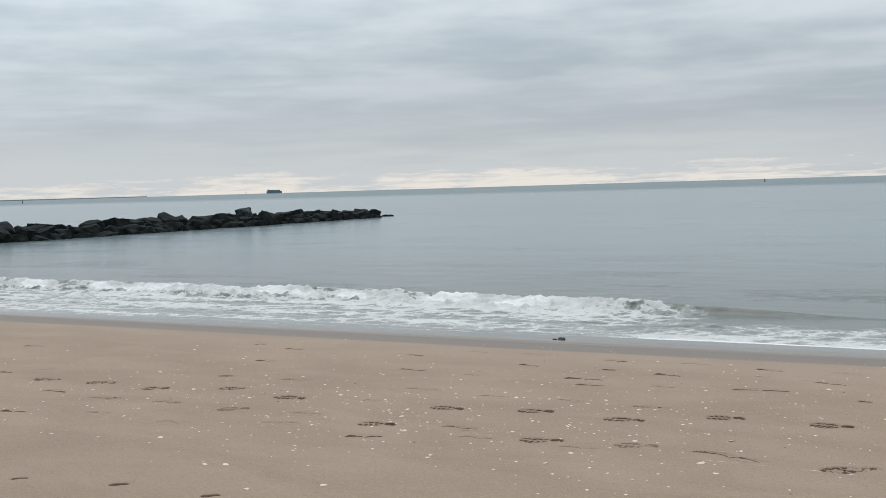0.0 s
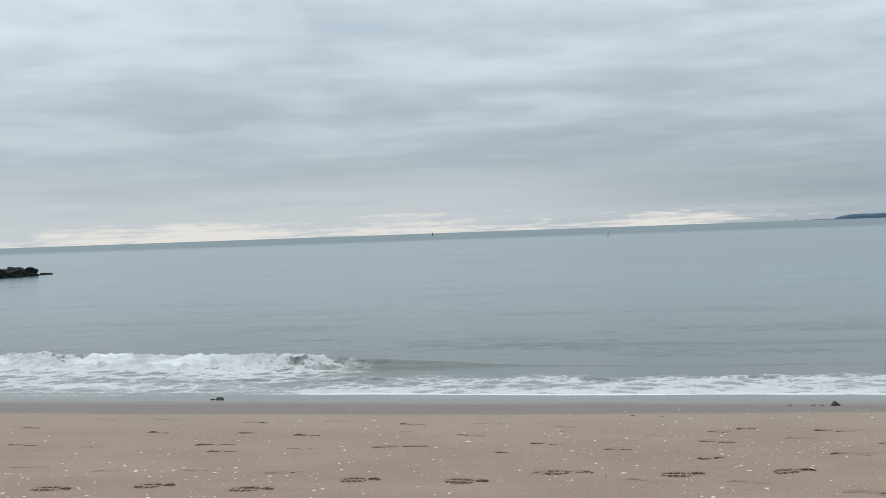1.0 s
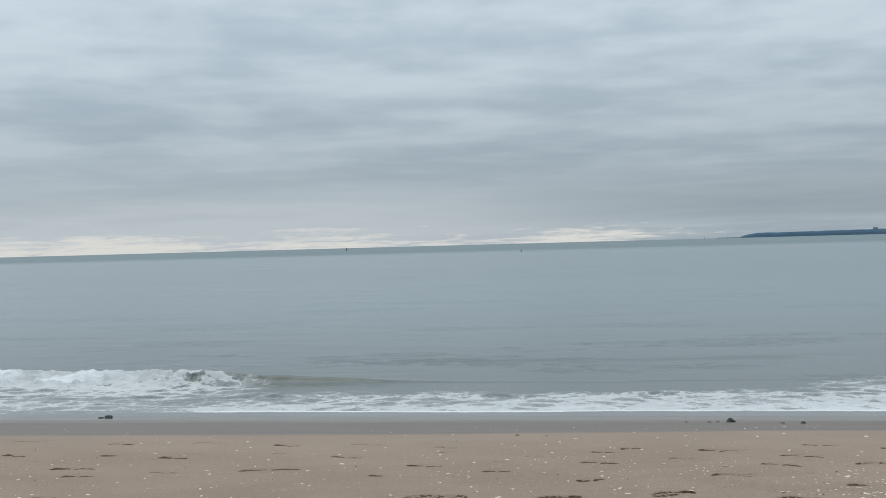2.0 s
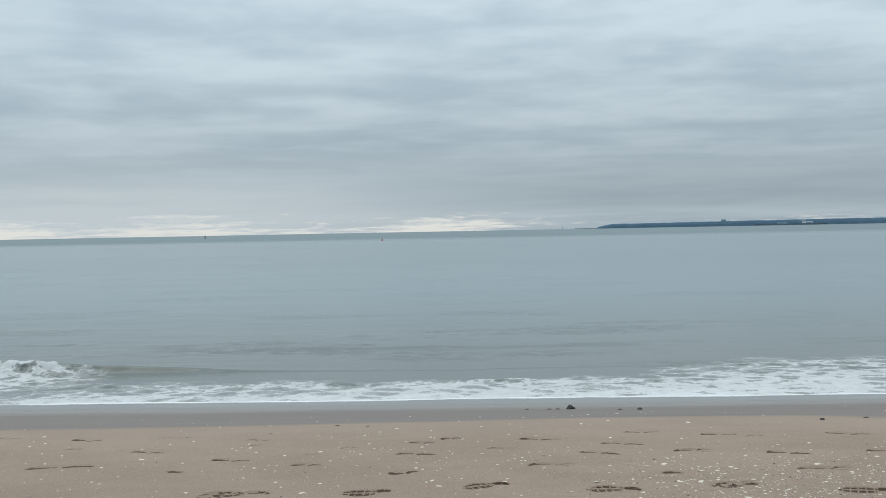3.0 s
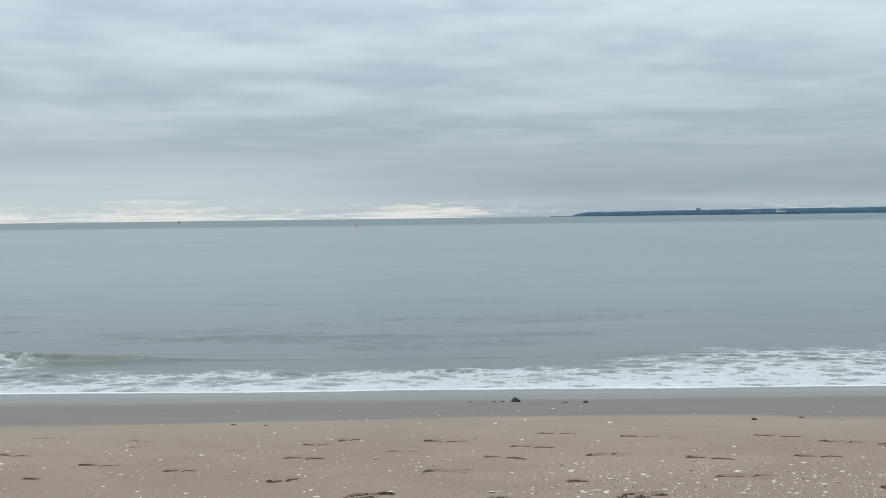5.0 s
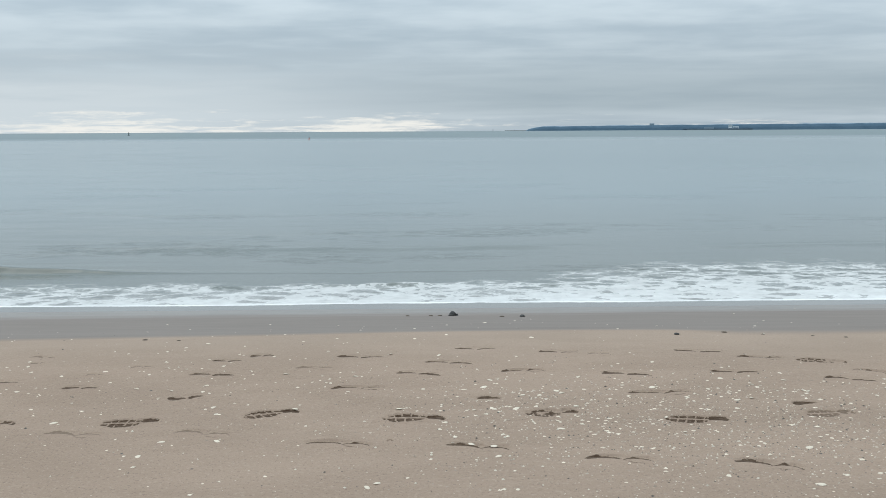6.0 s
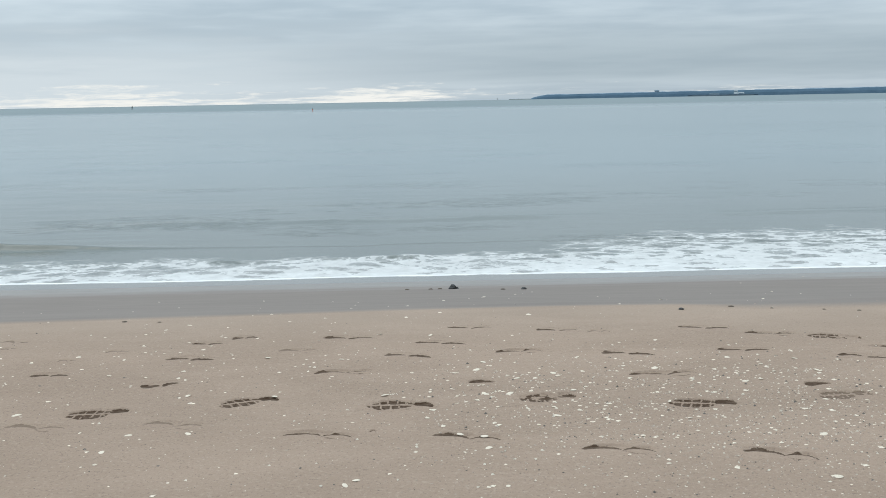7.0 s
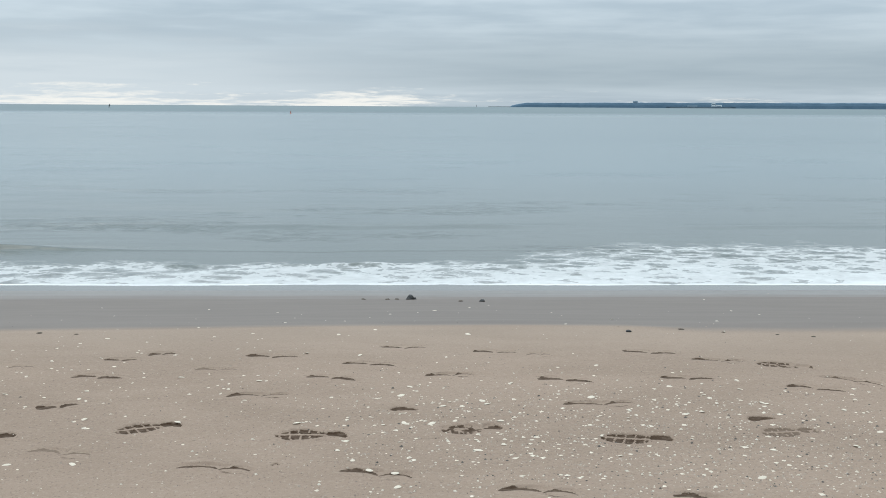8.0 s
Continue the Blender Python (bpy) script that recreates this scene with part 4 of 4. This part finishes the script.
def buoy(bearing, far, scale, paint, label):
    x, y = at_bearing(bearing, far)
    ob = tagged(new("buoy"), label, "buoy", "buoys out at sea")
    ob.matrix_world = pose(x, y, 0.0, 3, 2, 20) @ Matrix.Scale(scale, 4)
    lathe("float", [(0.55, -0.4), (1.0, -0.25), (1.0, 0.35), (0.75, 0.5)], paint, ob)
    for k in range(4):
        an = math.pi / 2 * k
        bm = bmesh.new()
        bmesh.ops.create_cone(bm, cap_ends=True, segments=6, radius1=0.07, radius2=0.06, depth=2.6)
        part("leg", bm, paint, ob).matrix_local = pose(0.36 * math.cos(an), 0.36 * math.sin(an), 1.7, -9 * math.sin(an), 9 * math.cos(an) * -1, 0)
    lathe("lantern", [(0.24, 2.8), (0.34, 2.9), (0.34, 3.3), (0.12, 3.5)], STEEL, ob)
    lathe("panel", [(0.62, 1.2), (0.62, 1.9), (0.40, 2.6), (0.30, 2.8)], paint, ob)


buoy(-14.25, 1060.0, 0.85, BUOY_DARK, "dark green navigation buoy riding on the sea")
buoy(-5.28, 392.0, 0.30, BUOY_RED, "small orange-red marker buoy riding on the sea")


def beacon(bearing, far, height, label):
    x, y = at_bearing(bearing, far)
    ob = tagged(new("beacon"), label, "beacon")
    ob.matrix_world = pose(x, y, 0)
    k = height / 14.0
    lathe("tower", [(2.2 * k, -1), (2.2 * k, 1.0 * k), (1.2 * k, 1.2 * k), (0.9 * k, height * 0.75)], STEEL, ob, 10)
    lathe("lantern_room", [(1.5 * k, height * 0.75), (1.5 * k, height * 0.92), (0.3 * k, height)], GREY_WALL, ob, 10)


beacon(3.9, 4000.0, 8.0, "slim beacon tower rising from the sea")
beacon(5.0, 4100.0, 5.5, "short beacon tower rising from the sea")
beacon(-40.35, 3900.0, 9.0, "slim beacon tower rising from the sea")
beacon(-51.0, 900.0, 3.6, "slim channel marker post standing in the sea")


def ship():
    x, y = at_bearing(-38.95, 3800.0)
    ob = tagged(new("cargo_ship"), "dark cargo ship with stacked deck load on the horizon", "ship")
    ob.matrix_world = pose(x, y, 0, 0, 0, 38.95)
    bm = bmesh.new()
    stations = [(-25, 4.0), (-22, 6.0), (14, 6.0), (21, 4.0), (26.5, 0.4)]
    rows = [[bm.verts.new((sx_, -hw, z)) if side < 0 else bm.verts.new((sx_, hw, z)) for side, z in ((-1, 7.5 + 0.03 * max(0, sx_)), (-1, -1), (1, -1), (1, 7.5 + 0.03 * max(0, sx_)))] for sx_, hw in stations]
    for a_, b_ in zip(rows, rows[1:]):
        for k in range(4):
            bm.faces.new((a_[k], b_[k], b_[(k + 1) % 4], a_[(k + 1) % 4]))
    bm.faces.new(rows[0]), bm.faces.new(rows[-1][::-1])
    part("hull", bm, HULL, ob)
    box("deckhouse", (8, 10, 5.6), (-18, 0, 10.0), HULL, ob, 0.4)
    box("funnel", (3, 3, 1.0), (-19, 0, 13.2), HULL, ob, 0.4)
    for k in range(5):
        box("deck_load", (6.7, 10, 4.6), (-10.6 + 6.8 * k, 0, 9.5), HULL, ob, 0.3)


ship()
